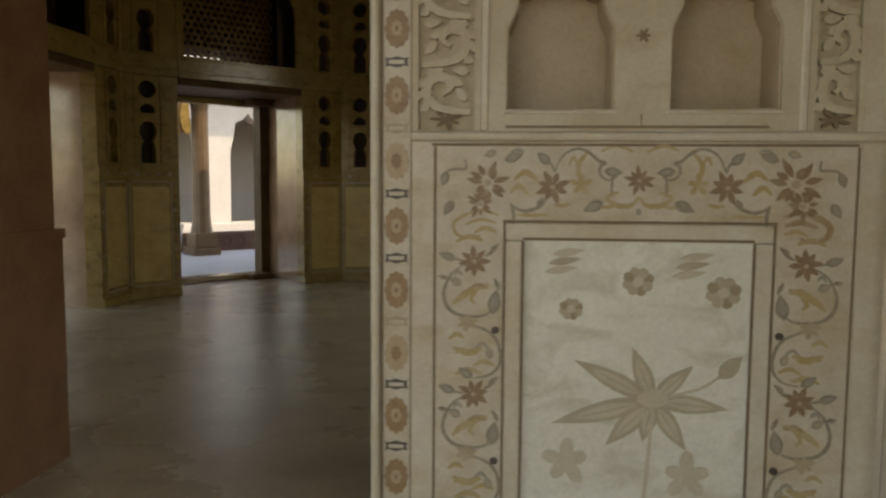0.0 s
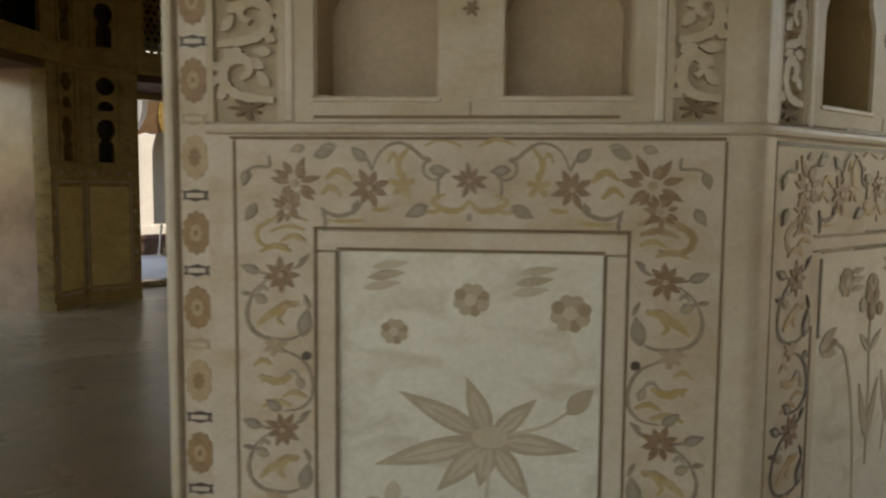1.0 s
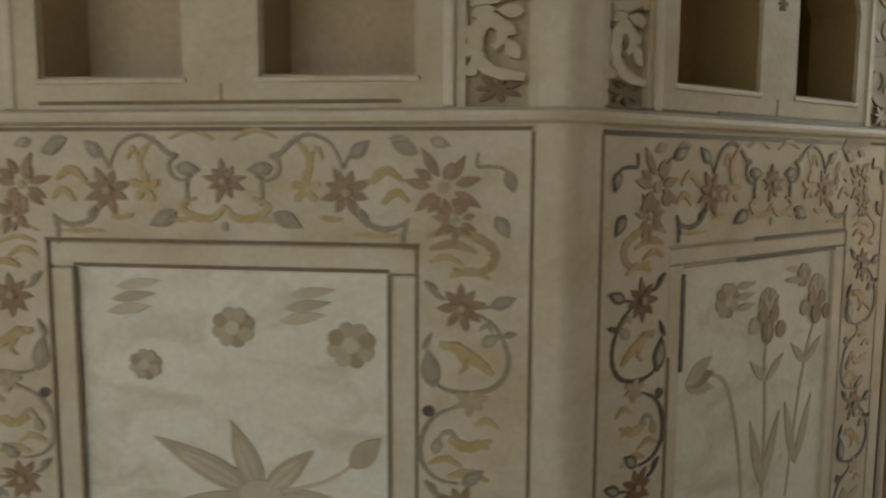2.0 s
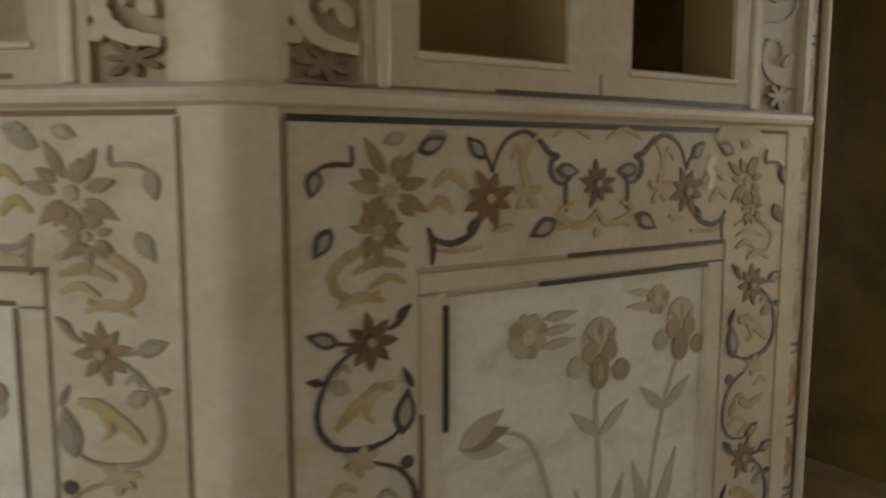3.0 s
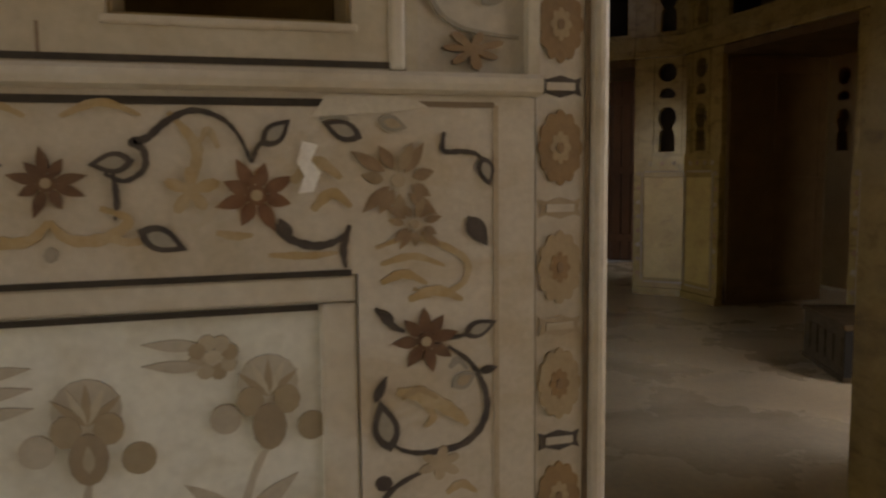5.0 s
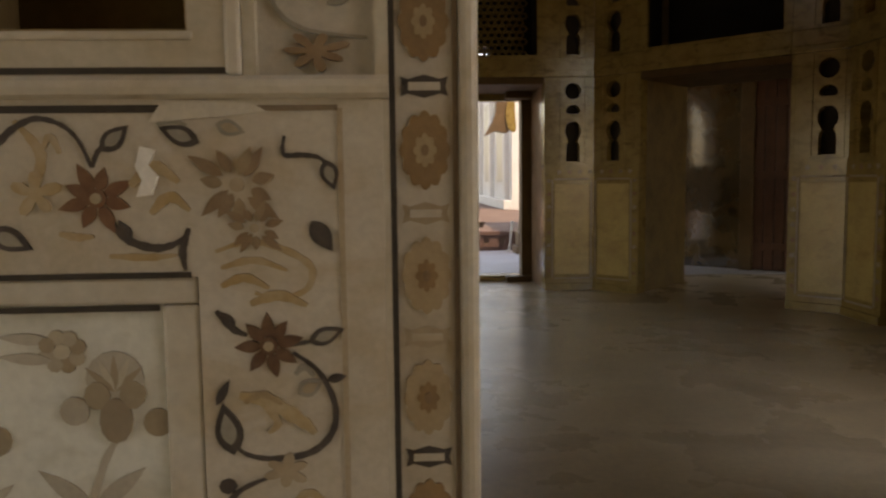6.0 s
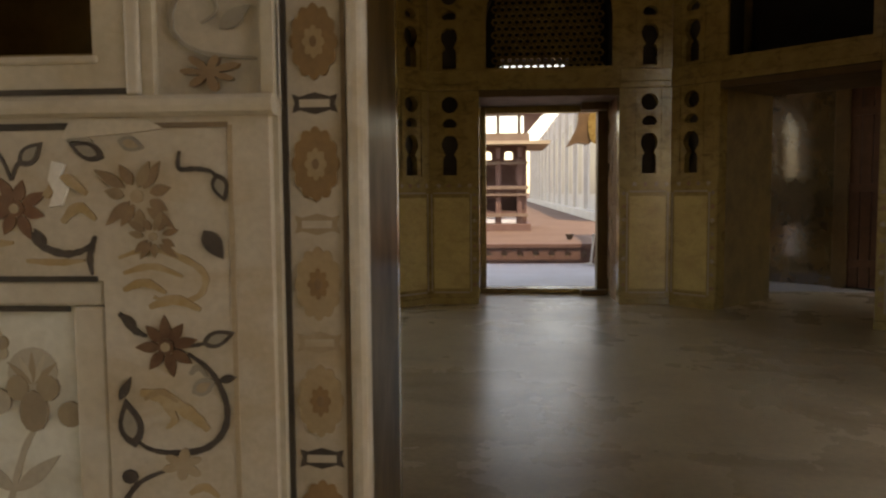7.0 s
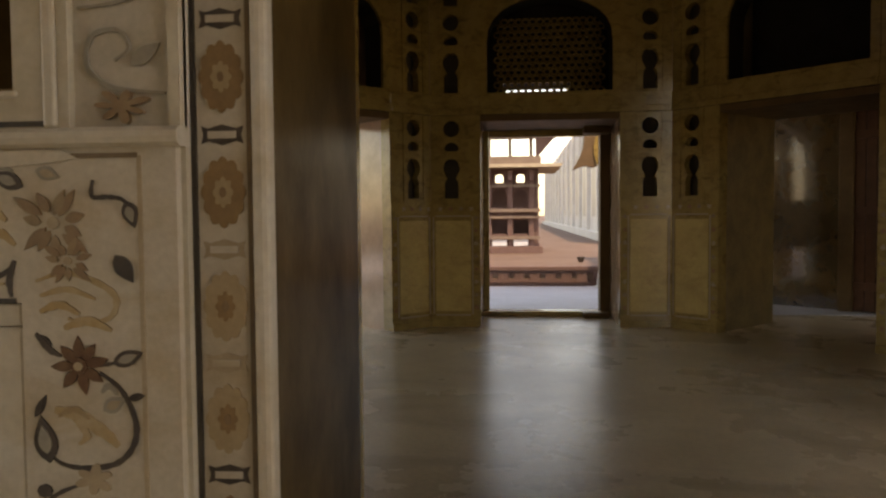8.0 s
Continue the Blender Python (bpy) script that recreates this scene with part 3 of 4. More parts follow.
def leafy_head(face, parent, x, z, r, mat):
    """A worn flower head of narrow separate leaves round a pale heart."""
    for i in range(11):
        a = 0.25 + 2 * math.pi * i / 11
        k = 0.3 + 0.08 * math.sin(5 * i + x * 30)
        ln = r * (0.72 + 0.2 * math.sin(3.7 * i + x * 50))
        part("leaf", plate(bmesh.new(), leaf_pts(x + r * k * math.cos(a), z + r * k * math.sin(a), ln, r * 0.3, a + 0.25 * math.sin(i * 2.3)), -0.0016, 0.003), (mat, UMBER, CORNER)[i % 3], parent)
    part("flower_heart", plate(bmesh.new(), disc_pts(x, z, r * 0.18, r * 0.18, 8), -0.002, 0.002), FAINT, parent)


def stem(face, parent, pts, w=0.006, mat=None):
    part("stem", ribbon(bmesh.new(), pts, w, -0.0014, 0.003), mat or face.ink, parent)


def scroll_border(face, top, left, right, mats):
    """The flowering scroll: over the panel, and down both sides, mirrored on the middle line."""
    brown, rust = mats
    ochre = AMBER if face.s > 0 else OCHRE
    cx = face.s * C
    flower(face, top, cx, 1.137, 0.03, brown, 9)
    part("bud", plate(bmesh.new(), disc_pts(cx, 1.068, 0.006, 0.008, 8), -0.0015, 0.003), GREY, top)
    for s in (-1, 1):
        g = lambda p: [(cx + s * a, b) for a, b in p]
        ang = lambda a: a if s > 0 else math.pi - a
        stem(face, top, g([(0.05, 1.146), (0.068, 1.138), (0.086, 1.15), (0.086, 1.168), (0.076, 1.176), (0.09, 1.18), (0.108, 1.196), (0.132, 1.207), (0.158, 1.2), (0.175, 1.182), (0.186, 1.155)]), 0.0075)
        ring_leaf(face, top, cx + s * 0.078, 1.158, 0.042, 0.022, ang(math.pi + 0.1))
        stem(face, top, g([(0.058, 1.146), (0.06, 1.12), (0.058, 1.1)]), 0.006)
        stem(face, top, g([(0.0, 1.1), (0.018, 1.082), (0.05, 1.083), (0.07, 1.1), (0.045, 1.112)]), 0.012, ochre)
        stem(face, top, g([(0.05, 1.082), (0.075, 1.078), (0.095, 1.09)]), 0.008, ochre)
        ring_leaf(face, top, cx + s * 0.077, 1.09, 0.05, 0.026, ang(-0.45))
        part("ochre_flower", plate(bmesh.new(), star_pts(cx + s * 0.128, 1.128, 0.026, 5, 0.3, 0.3), -0.0015, 0.003), ochre, top)
        stem(face, top, g([(0.128, 1.13), (0.135, 1.165), (0.13, 1.18), (0.11, 1.205)]), 0.012, ochre)
        flower(face, top, cx + s * 0.19, 1.122, 0.036, rust, 8, 0.4)
        stem(face, top, g([(0.187, 1.155), (0.192, 1.17), (0.205, 1.185)]), 0.005)
        ring_leaf(face, top, cx + s * 0.196, 1.172, 0.04, 0.022, ang(0.75))
        stem(face, top, g([(0.205, 1.094), (0.218, 1.078), (0.245, 1.068), (0.268, 1.072), (0.283, 1.084)]), 0.009)
        ring_leaf(face, top, cx + s * 0.222, 1.075, 0.026, 0.014, ang(2.0), SLATE, SLATE)
        ring_leaf(face, top, cx + s * 0.298, 1.18, 0.045, 0.022, ang(2.75))
        ring_leaf(face, top, cx + s * 0.315, 1.2, 0.032, 0.018, ang(-0.3), GREY, FAINT)
        part("ochre_spray", ribbon(bmesh.new(), g([(0.2, 1.06), (0.24, 1.058), (0.27, 1.06)]), 0.008, -0.0014, 0.003), ochre, top)
        # small sprigs that fill the ground of the scroll
        for x0, z0, dx, dz, w, mt in ((0.225, 1.135, 0.05, 0.012, 0.014, ochre), (0.245, 1.105, 0.04, 0.01, 0.012, ochre), (0.015, 1.2, 0.07, 0.006, 0.008, ochre), (0.15, 1.085, 0.035, -0.012, 0.009, ochre), (0.155, 1.17, -0.018, 0.01, 0.008, ochre), (0.255, 1.2, 0.03, -0.004, 0.007, GREY)):
            part("sprig", ribbon(bmesh.new(), g([(x0, z0), (x0 + dx * 0.5, z0 + dz + 0.008), (x0 + dx, z0 + dz * 0.3)]), w, -0.0013, 0.003), mt, top)
        for z0 in (0.9, 0.593, 0.3):
            for x0, dz, dx, w, mt in ((0.315, 0.12, 0.05, 0.01, ochre), (0.345, 0.1, 0.06, 0.012, ochre), (0.335, -0.01, 0.04, 0.008, BRONZE), (0.385, -0.125, 0.035, 0.01, ochre), (0.33, -0.145, 0.03, 0.008, GREY), (0.39, 0.02, 0.02, 0.008, GREY), (0.405, -0.16, -0.03, 0.01, ochre)):
                part("sprig", ribbon(bmesh.new(), g([(x0, z0 + dz), (x0 + dx * 0.5, z0 + dz + 0.009), (x0 + dx, z0 + dz - 0.003)]), w, -0.0013, 0.003), mt, right if s > 0 else left)
        # the faded corner flower and what grows from it
        band = right if s == face.s * 0 + 1 else left
        leafy_head(face, band, cx + s * 0.335, 1.13, 0.054 if s != face.s else 0.046, UMBER)
        leafy_head(face, band, cx + s * 0.352, 1.083, 0.034 if s != face.s else 0.03, UMBER)
        stem(face, band, g([(0.386, 1.182), (0.385, 1.162), (0.405, 1.161), (0.422, 1.158), (0.431, 1.148)]), 0.006)
        ring_leaf(face, band, cx + s * 0.428, 1.156, 0.034, 0.02, ang(-1.3))
        ring_leaf(face, band, cx + s * 0.412, 1.09, 0.04, 0.022, ang(-1.0))
        stem(face, band, g([(0.283, 1.084), (0.276, 1.06), (0.278, 1.038)]), 0.008)
        stem(face, band, g([(0.31, 1.058), (0.345, 1.068), (0.38, 1.06), (0.41, 1.04), (0.405, 1.015), (0.375, 1.005), (0.35, 1.012)]), 0.014 if s != face.s else 0.008, BRONZE if s != face.s else ochre)
        stem(face, band, g([(0.315, 1.04), (0.35, 1.048), (0.385, 1.036)]), 0.013 if s != face.s else 0.008, BRONZE if s != face.s else ochre)
        for i, z in enumerate((0.953, 0.646, 0.339)):
            flower(face, band, cx + s * 0.363, z, 0.034, brown if i % 2 == 0 else rust, 8, 0.1 + i)
            stem(face, band, g([(0.308, z + 0.04), (0.325, z + 0.02), (0.34, z + 0.012)]), 0.008)
            ring_leaf(face, band, cx + s * 0.328, z + 0.022, 0.026, 0.012, ang(2.4), SLATE, SLATE)
            stem(face, band, g([(0.385, z), (0.41, z + 0.004)]), 0.005)
            ring_leaf(face, band, cx + s * 0.405, z + 0.003, 0.042, 0.02, ang(0.35))
            stem(face, band, g([(0.388, z - 0.008), (0.415, z - 0.03), (0.432, z - 0.068), (0.428, z - 0.1), (0.405, z - 0.122), (0.365, z - 0.128), (0.335, z - 0.122), (0.318, z - 0.105)]), 0.0075)
            ring_leaf(face, band, cx + s * 0.424, z - 0.04, 0.022, 0.01, ang(0.2), SLATE, SLATE)
            ring_leaf(face, band, cx + s * 0.322, z - 0.122, 0.06, 0.03, ang(1.75))
            ring_leaf(face, band, cx + s * 0.392, z - 0.055, 0.032, 0.02, ang(0.5), GREY, FAINT)
            stem(face, band, g([(0.33, z - 0.055), (0.36, z - 0.062), (0.395, z - 0.085), (0.41, z - 0.1)]), 0.016, ochre)
            stem(face, band, g([(0.35, z - 0.06), (0.37, z - 0.085), (0.36, z - 0.098)]), 0.009, ochre)
            ring_leaf(face, band, cx + s * 0.305, z - 0.065, 0.032, 0.01, ang(1.1), SLATE, SLATE)
            part("pale_flower", plate(bmesh.new(), star_pts(cx + s * 0.378, z - 0.142, 0.025, 6, 0.5, 0.4, 0.8), -0.0022, 0.003), FAINT, band)
            stem(face, band, g([(0.362, z - 0.148), (0.325, z - 0.165), (0.305, z - 0.195), (0.303, z - 0.235), (0.325, z - 0.262), (0.36, z - 0.27)]), 0.0075)
            part("berry", plate(bmesh.new(), disc_pts(cx + s * 0.314, z - 0.158, 0.01, 0.009, 8), -0.002, 0.003), SLATE, band)
            stem(face, band, g([(0.345, z - 0.2), (0.375, z - 0.212), (0.41, z - 0.2)]), 0.016, ochre)
            ring_leaf(face, band, cx + s * 0.365, z - 0.27, 0.04, 0.022, ang(0.6))
            ring_leaf(face, band, cx + s * 0.322, z - 0.225, 0.03, 0.018, ang(1.2), GREY, FAINT)


def settle(ob, cx, stretch, drop):
    """Widens an inlay away from the middle line of its face, and lowers it."""
    for v in ob.data.vertices:
        if v.co.x > cx:
            v.co.x = cx + (v.co.x - cx) * stretch
        v.co.z += drop


def build_face(m, s, mats, fresh):
    """The dado, its panel, the niches, reliefs and medallion strip of one face."""
    f = Face(m, s)
    cx = s * C
    ft = 1.031 if fresh else 1.042
    ue = 1.023 if fresh else 1.03
    f.slab("backing", 0.045, 1.03, 0.014, 0.17, 0.1, 1.225, MARBLE, pier)
    # border slabs
    top = f.slab("border_slab", 0.052, ue, 0.0, 0.016, ft, 1.223, MARBLE_B, pier, 0, "cream marble border inlaid with flowering scrolls")
    near = f.slab("border_slab", 0.052, C - 0.297, 0.0, 0.016, 0.1, ft, MARBLE_B, pier, 0, "cream marble border inlaid with flowering scrolls")
    far = f.slab("border_slab", C + 0.297, ue, 0.0, 0.016, 0.1, ft, MARBLE_B, pier, 0, "cream marble border inlaid with flowering scrolls")
    f.slab("border_slab", C - 0.296, C + 0.296, 0.0, 0.016, 0.1, 0.12, MARBLE_B, pier)
    right, left = (far, near) if s > 0 else (near, far)

    scroll_border(f, top, left, right, mats)
    if fresh:
        for o in top.children_recursive:
            settle(o, cx, 1.022, -0.005)
        for o in right.children_recursive:
            settle(o, cx, 1.022, 0.0)
    # frame moulding and panel
    fr = bmesh.new()
    for a, b, z0, z1 in ((C - 0.296, C + 0.296, 1.001, ft), (C - 0.296, C - 0.256, 0.16, 1.0), (C + 0.256, C + 0.296, 0.16, 1.0), (C - 0.296, C + 0.296, 0.12, 0.159)):
        x0, x1 = f.span(a, b)
        box(fr, x0, x1, 0.002, 0.016, z0, z1, bevel=0.004)
    part("panel_frame", fr, BEAD, pier, "stepped marble frame", m)
    panel = f.slab("flower_panel", C - 0.256, C + 0.256, 0.009, 0.016, 0.155, 1.003, WHITE, pier, 0, "white marble panel carved with faint flowers")
    # lines
    def line(a, b, z0, z1, mat, y=-0.0012):
        f.slab("inlay_line", a, b, y, 0.004, z0, z1, mat, pier)
    lm = GROOVE
    if fresh:
        line(0.06, 0.79, 1.2075, 1.2155, BLACK)
        line(0.84, 0.975, 1.2085, 1.2145, lm)
        line(0.47, C + 0.29, 1.03, 1.0365, BLACK)
        line(C - 0.3, 0.469, 1.031, 1.035, FAINT)
        line(0.42, C + 0.254, 0.994, 1.0005, BLACK, 0.0015)
        line(C - 0.254, 0.419, 0.995, 0.999, FAINT, 0.0015)
        line(C - 0.259, C - 0.251, 0.82, 0.985, BLACK, 0.0015)
        line(C - 0.297, C - 0.289, 0.1, 0.85, GROOVE)
        line(0.34, C + 0.335, 1.2475, 1.2545, BLACK, -0.003)
        line(0.06, 0.339, 1.2475, 1.251, lm, -0.003)
    else:
        line(0.06, 0.985, 1.2125, 1.2185, lm)
        line(C - 0.3, C + 0.3, 1.0425, 1.0475, lm)
        line(C - 0.254, C + 0.254, 1.002, 1.008, lm, 0.0015)
        for u in (C - 0.257, C + 0.251):
            line(u, u + 0.006, 0.16, 1.0, lm, 0.0015)
        for u in (C - 0.299, C + 0.294):
            line(u, u + 0.005, 0.12, 1.048, lm)
        line(0.25, 0.82, 1.252, 1.258, lm, -0.003)
    line(0.056, 0.0615, 0.1, 1.211, lm)
    line(0.974, 0.980, 0.1, 1.211, FAINT if fresh else lm)
    # medallion strip, set back
    strip = f.slab("medallion_strip", ue, 1.108, 0.032, 0.1, 0.1, TOP, MARBLE_B, pier, 0, "narrow marble strip inlaid with ochre medallions")
    f.slab("strip_groove", ue + 0.0005, 1.037, 0.028, 0.04, 0.1, TOP, GROOVE if not fresh else BLACK, pier)
    f.slab("strip_groove", 1.101, 1.107, 0.029, 0.04, 0.1, TOP, GROOVE, pier)
    f.slab("edge_moulding", 1.108, 1.13, 0.02, 0.055, 0.1, TOP, BEAD, pier, 0.008, "rounded pale edge moulding")
    step = 0.1425 if fresh else 0.15
    z = (1.166 if fresh else 1.179) - 7 * step
    su = s * 1.0695
    for i in range(11):
        zz = z + i * step
        faint = i in (5, 6) if fresh else i % 3 == 1
        a, b = (MEDAL_PALE, MEDAL) if faint else (MEDAL, MEDAL_PALE)
        part("medallion", plate(bmesh.new(), star_pts(su, zz, 0.029, 12, 0.88, 0, 1.55, 4, 0.0), 0.0305, 0.034), a, strip)
        part("medallion_heart", plate(bmesh.new(), star_pts(su, zz, 0.0135, 8, 0.75, 0, 1.45, 4, 0.0), 0.0292, 0.033), b, strip)
        part("medallion_eye", plate(bmesh.new(), disc_pts(su, zz, 0.0045, 0.007, 8), 0.028, 0.033), UMBER, strip)
        zd = zz + step / 2
        dm = FAINT if faint else SLATE
        part("bar_inlay", plate(bmesh.new(), [(su - 0.027, zd - 0.011), (su - 0.018, zd - 0.008), (su, zd - 0.013), (su + 0.018, zd - 0.008), (su + 0.027, zd - 0.011), (su + 0.024, zd), (su + 0.027, zd + 0.011), (su + 0.018, zd + 0.008), (su, zd + 0.013), (su - 0.018, zd + 0.008), (su - 0.027, zd + 0.011), (su - 0.024, zd)], 0.0305, 0.034), dm, strip)
        part("bar_heart", boxes((su - 0.018, su + 0.018, 0.029, 0.033, zd - 0.0045, zd + 0.0045)), MARBLE_B, strip)
    # the niche block
    nx0, nx1 = f.span(C - 0.335, C + 0.335)
    holes = [arch_pts(*f.span(C - 0.296, C - 0.06), 1.292, 1.47, 1.60, 5, 30), arch_pts(*f.span(C + 0.06, C + 0.296), 1.292, 1.47, 1.60, 5, 30)]
    part("niche_block", pierced(bmesh.new(), [(nx0, 1.246), (nx1, 1.246), (nx1, 1.78), (nx0, 1.78)], holes, -0.002, 0.135), MARBLE, pier, "marble slab with two cusped arched niches", m)
    # niche backs carry painted shade; the right-hand face takes the browner copy
    part("niche_back", boxes((nx0, nx1, 0.13, 0.2, 1.246, 1.78)), NICHE_SHADE if fresh else NICHE, pier, "", m)
    for c0 in (C - 0.178, C + 0.178):
        x0, x1 = f.span(c0 - 0.118, c0 + 0.118)
        part("niche_sill", boxes((x0 - 0.006, x1 + 0.006, -0.006, 0.01, 1.283, 1.292), bevel=0.003), BEAD, pier, "", m)
    # a thin added sleeve colours the arch reveals with that same shade
    for c0 in (C - 0.178, C + 0.178):
        x0, x1 = f.span(c0 - 0.118, c0 + 0.118)
        ring = arch_pts(x0 + 0.0006, x1 - 0.0006, 1.2926, 1.47, 1.5994, 5, 30)
        hole = arch_pts(x0 + 0.004, x1 - 0.004, 1.296, 1.47, 1.596, 5, 30)
        part("niche_lining", pierced(bmesh.new(), ring, [hole], 0.006, 0.13), NICHE_SHADE if fresh else NICHE, pier, "", m)
    part("middle_joint", boxes((cx - 0.0015, cx + 0.0015, -0.0028, 0.01, 1.252, 1.283)), GROOVE, pier, "", m)
    part("middle_rosette", plate(bmesh.new(), star_pts(cx, 1.452, 0.016, 6, 0.4), -0.004, 0.002), GROOVE, pier, "", m)
    for u in (C - 0.352, C + 0.335):
        f.slab("pilaster_fillet", u, u + 0.017, -0.006, 0.05, 1.246, 1.78, BEAD, pier, 0.004)
    # relief panels beside the niches
    for side, (a, b) in enumerate(((0.052, C - 0.353), (C + 0.353, 1.03))):
        plain = fresh and side == 1
        f.slab("relief_panel", a, b, 0.012, 0.17, 1.245, 2.0, LIGHT_BACK if plain else RELIEF_BACK, pier, 0, "marble panel carved with a leafy scroll")
        mid, w = (a + b) / 2, (b - a) / 2 - 0.016
        xm = s * mid
        lobe = CARVED_PALE if plain else MARBLE
        for u in (a, b - 0.014):
            f.slab("relief_edge", u, u + 0.014, -0.001, 0.02, 1.245, 2.0, MARBLE, pier)
        part("star_flower", plate(bmesh.new(), star_pts(xm, 1.272, 0.036, 7, 0.3, 0.4, 0.6), 0.004, 0.014), UMBER if plain else GROOVE, pier, "", m)
        for i in range(6):
            z0 = 1.292 + i * 0.105
            sg = 1 if i % 2 else -1
            pts = [(xm - sg * w * 0.9, z0 - 0.005), (xm + sg * w * 0.2, z0 + 0.004), (xm + sg * w * 0.72, z0 + 0.03), (xm + sg * w * 0.6, z0 + 0.066), (xm + sg * w * 0.05, z0 + 0.072), (xm - sg * w * 0.15, z0 + 0.05), (xm + sg * w * 0.15, z0 + 0.036)]
            if plain:
                part("scroll_leaf", ribbon(bmesh.new(), pts, 0.006, 0.008, 0.014, 0.5), GREY, pier, "", m)
                part("scroll_lobe", plate(bmesh.new(), leaf_pts(xm - sg * w * 0.2, z0 + 0.03, 0.045, 0.02, 0.6 if sg < 0 else math.pi - 0.6), 0.008, 0.014), GREY, pier, "", m)
                continue
            scroll = part("scroll_leaf", ribbon(bmesh.new(), pts, 0.022, -0.001, 0.014, 0.5), lobe, pier, "", m)
            for dz, dx, ll, aa in ((0.02, -0.75, 0.04, 0.9), (0.055, -0.6, 0.042, 0.5), (0.085, -0.85, 0.04, 0.1), (0.09, 0.1, 0.035, -0.3), (0.012, 0.62, 0.026, -0.5), (0.03, 0.86, 0.022, 0.2), (0.052, 0.84, 0.022, 0.8), (0.074, 0.52, 0.024, 1.2)):
                part("scroll_lobe", plate(bmesh.new(), leaf_pts(xm + sg * w * dx, z0 + dz, ll, 0.02, aa if sg > 0 else math.pi - aa), 0.001, 0.014), lobe, scroll)
    f.slab("upper_backing", 0.045, 1.03, 0.05, 0.19, 1.78, TOP, MARBLE, pier)
    f.slab("upper_wall", 0.052, 1.03, 0.0, 0.06, 2.0, TOP, MARBLE, pier)
    f.slab("niche_head", C - 0.353, C + 0.353, 0.0, 0.06, 1.78, 2.0, MARBLE, pier)
    return panel, cx, f


def relief(panel, name, pts, mat=None, y=0.004):
    y = 0.009 - (0.009 - y) * 0.4
    return part(name, plate(bmesh.new(), pts, y, 0.012), mat or CARVED_PALE, panel)


def lily_petal(panel, x, z, ln, w, ang, y):
    """A long petal: a dark worn rim round a paler heart, with a vein along it."""
    petal = relief(panel, "petal", leaf_pts(x, z, ln, w, ang), CARVED_DIM, y)
    ca, sa = math.cos(ang), math.sin(ang)
    k = 0.16
    part("petal_heart", plate(bmesh.new(), leaf_pts(x + ln * k * ca, z + ln * k * sa, ln * 0.66, w * 0.62, ang), 0.0058, 0.0072), CARVED_WAN, petal)
    a, b = (x + ln * 0.2 * ca, z + ln * 0.2 * sa), (x + ln * 0.85 * ca, z + ln * 0.85 * sa)
    part("petal_vein", ribbon(bmesh.new(), [a, ((a[0] + b[0]) / 2, (a[1] + b[1]) / 2), b], 0.0035, 0.0054, 0.006), CARVED_DIM, petal)


def rose(panel, x, z, r):
    """A rose: a ring of rounded petals round an open pale eye."""
    for i in range(8):
        a = 2 * math.pi * i / 8 + 0.3
        part("petal", plate(bmesh.new(), disc_pts(x + r * 0.66 * math.cos(a), z + r * 0.6 * math.sin(a), r * 0.33, r * 0.33, 9), 0.0072 - 0.0002 * (i % 2), 0.012), CARVED_DIM if i % 3 else CARVED_FAINT, panel)
    part("flower_heart", plate(bmesh.new(), disc_pts(x, z, r * 0.36, r * 0.32, 10), 0.0064, 0.012), CARVED_WAN, panel)


def rosette(panel, x, z, r, petals=7, dark=None, pale=None):
    dark, pale = dark or CARVED, pale or CARVED_PALE
    for i in range(petals):
        a = 2 * math.pi * i / petals
        part("petal", plate(bmesh.new(), disc_pts(x + r * 0.62 * math.cos(a), z + r * 0.62 * math.sin(a), r * 0.36, r * 0.36, 9), 0.0072, 0.012), dark if i % 2 else pale, panel)
    part("flower_heart", plate(bmesh.new(), disc_pts(x, z, r * 0.3, r * 0.3, 9), 0.0066, 0.012), pale, panel)


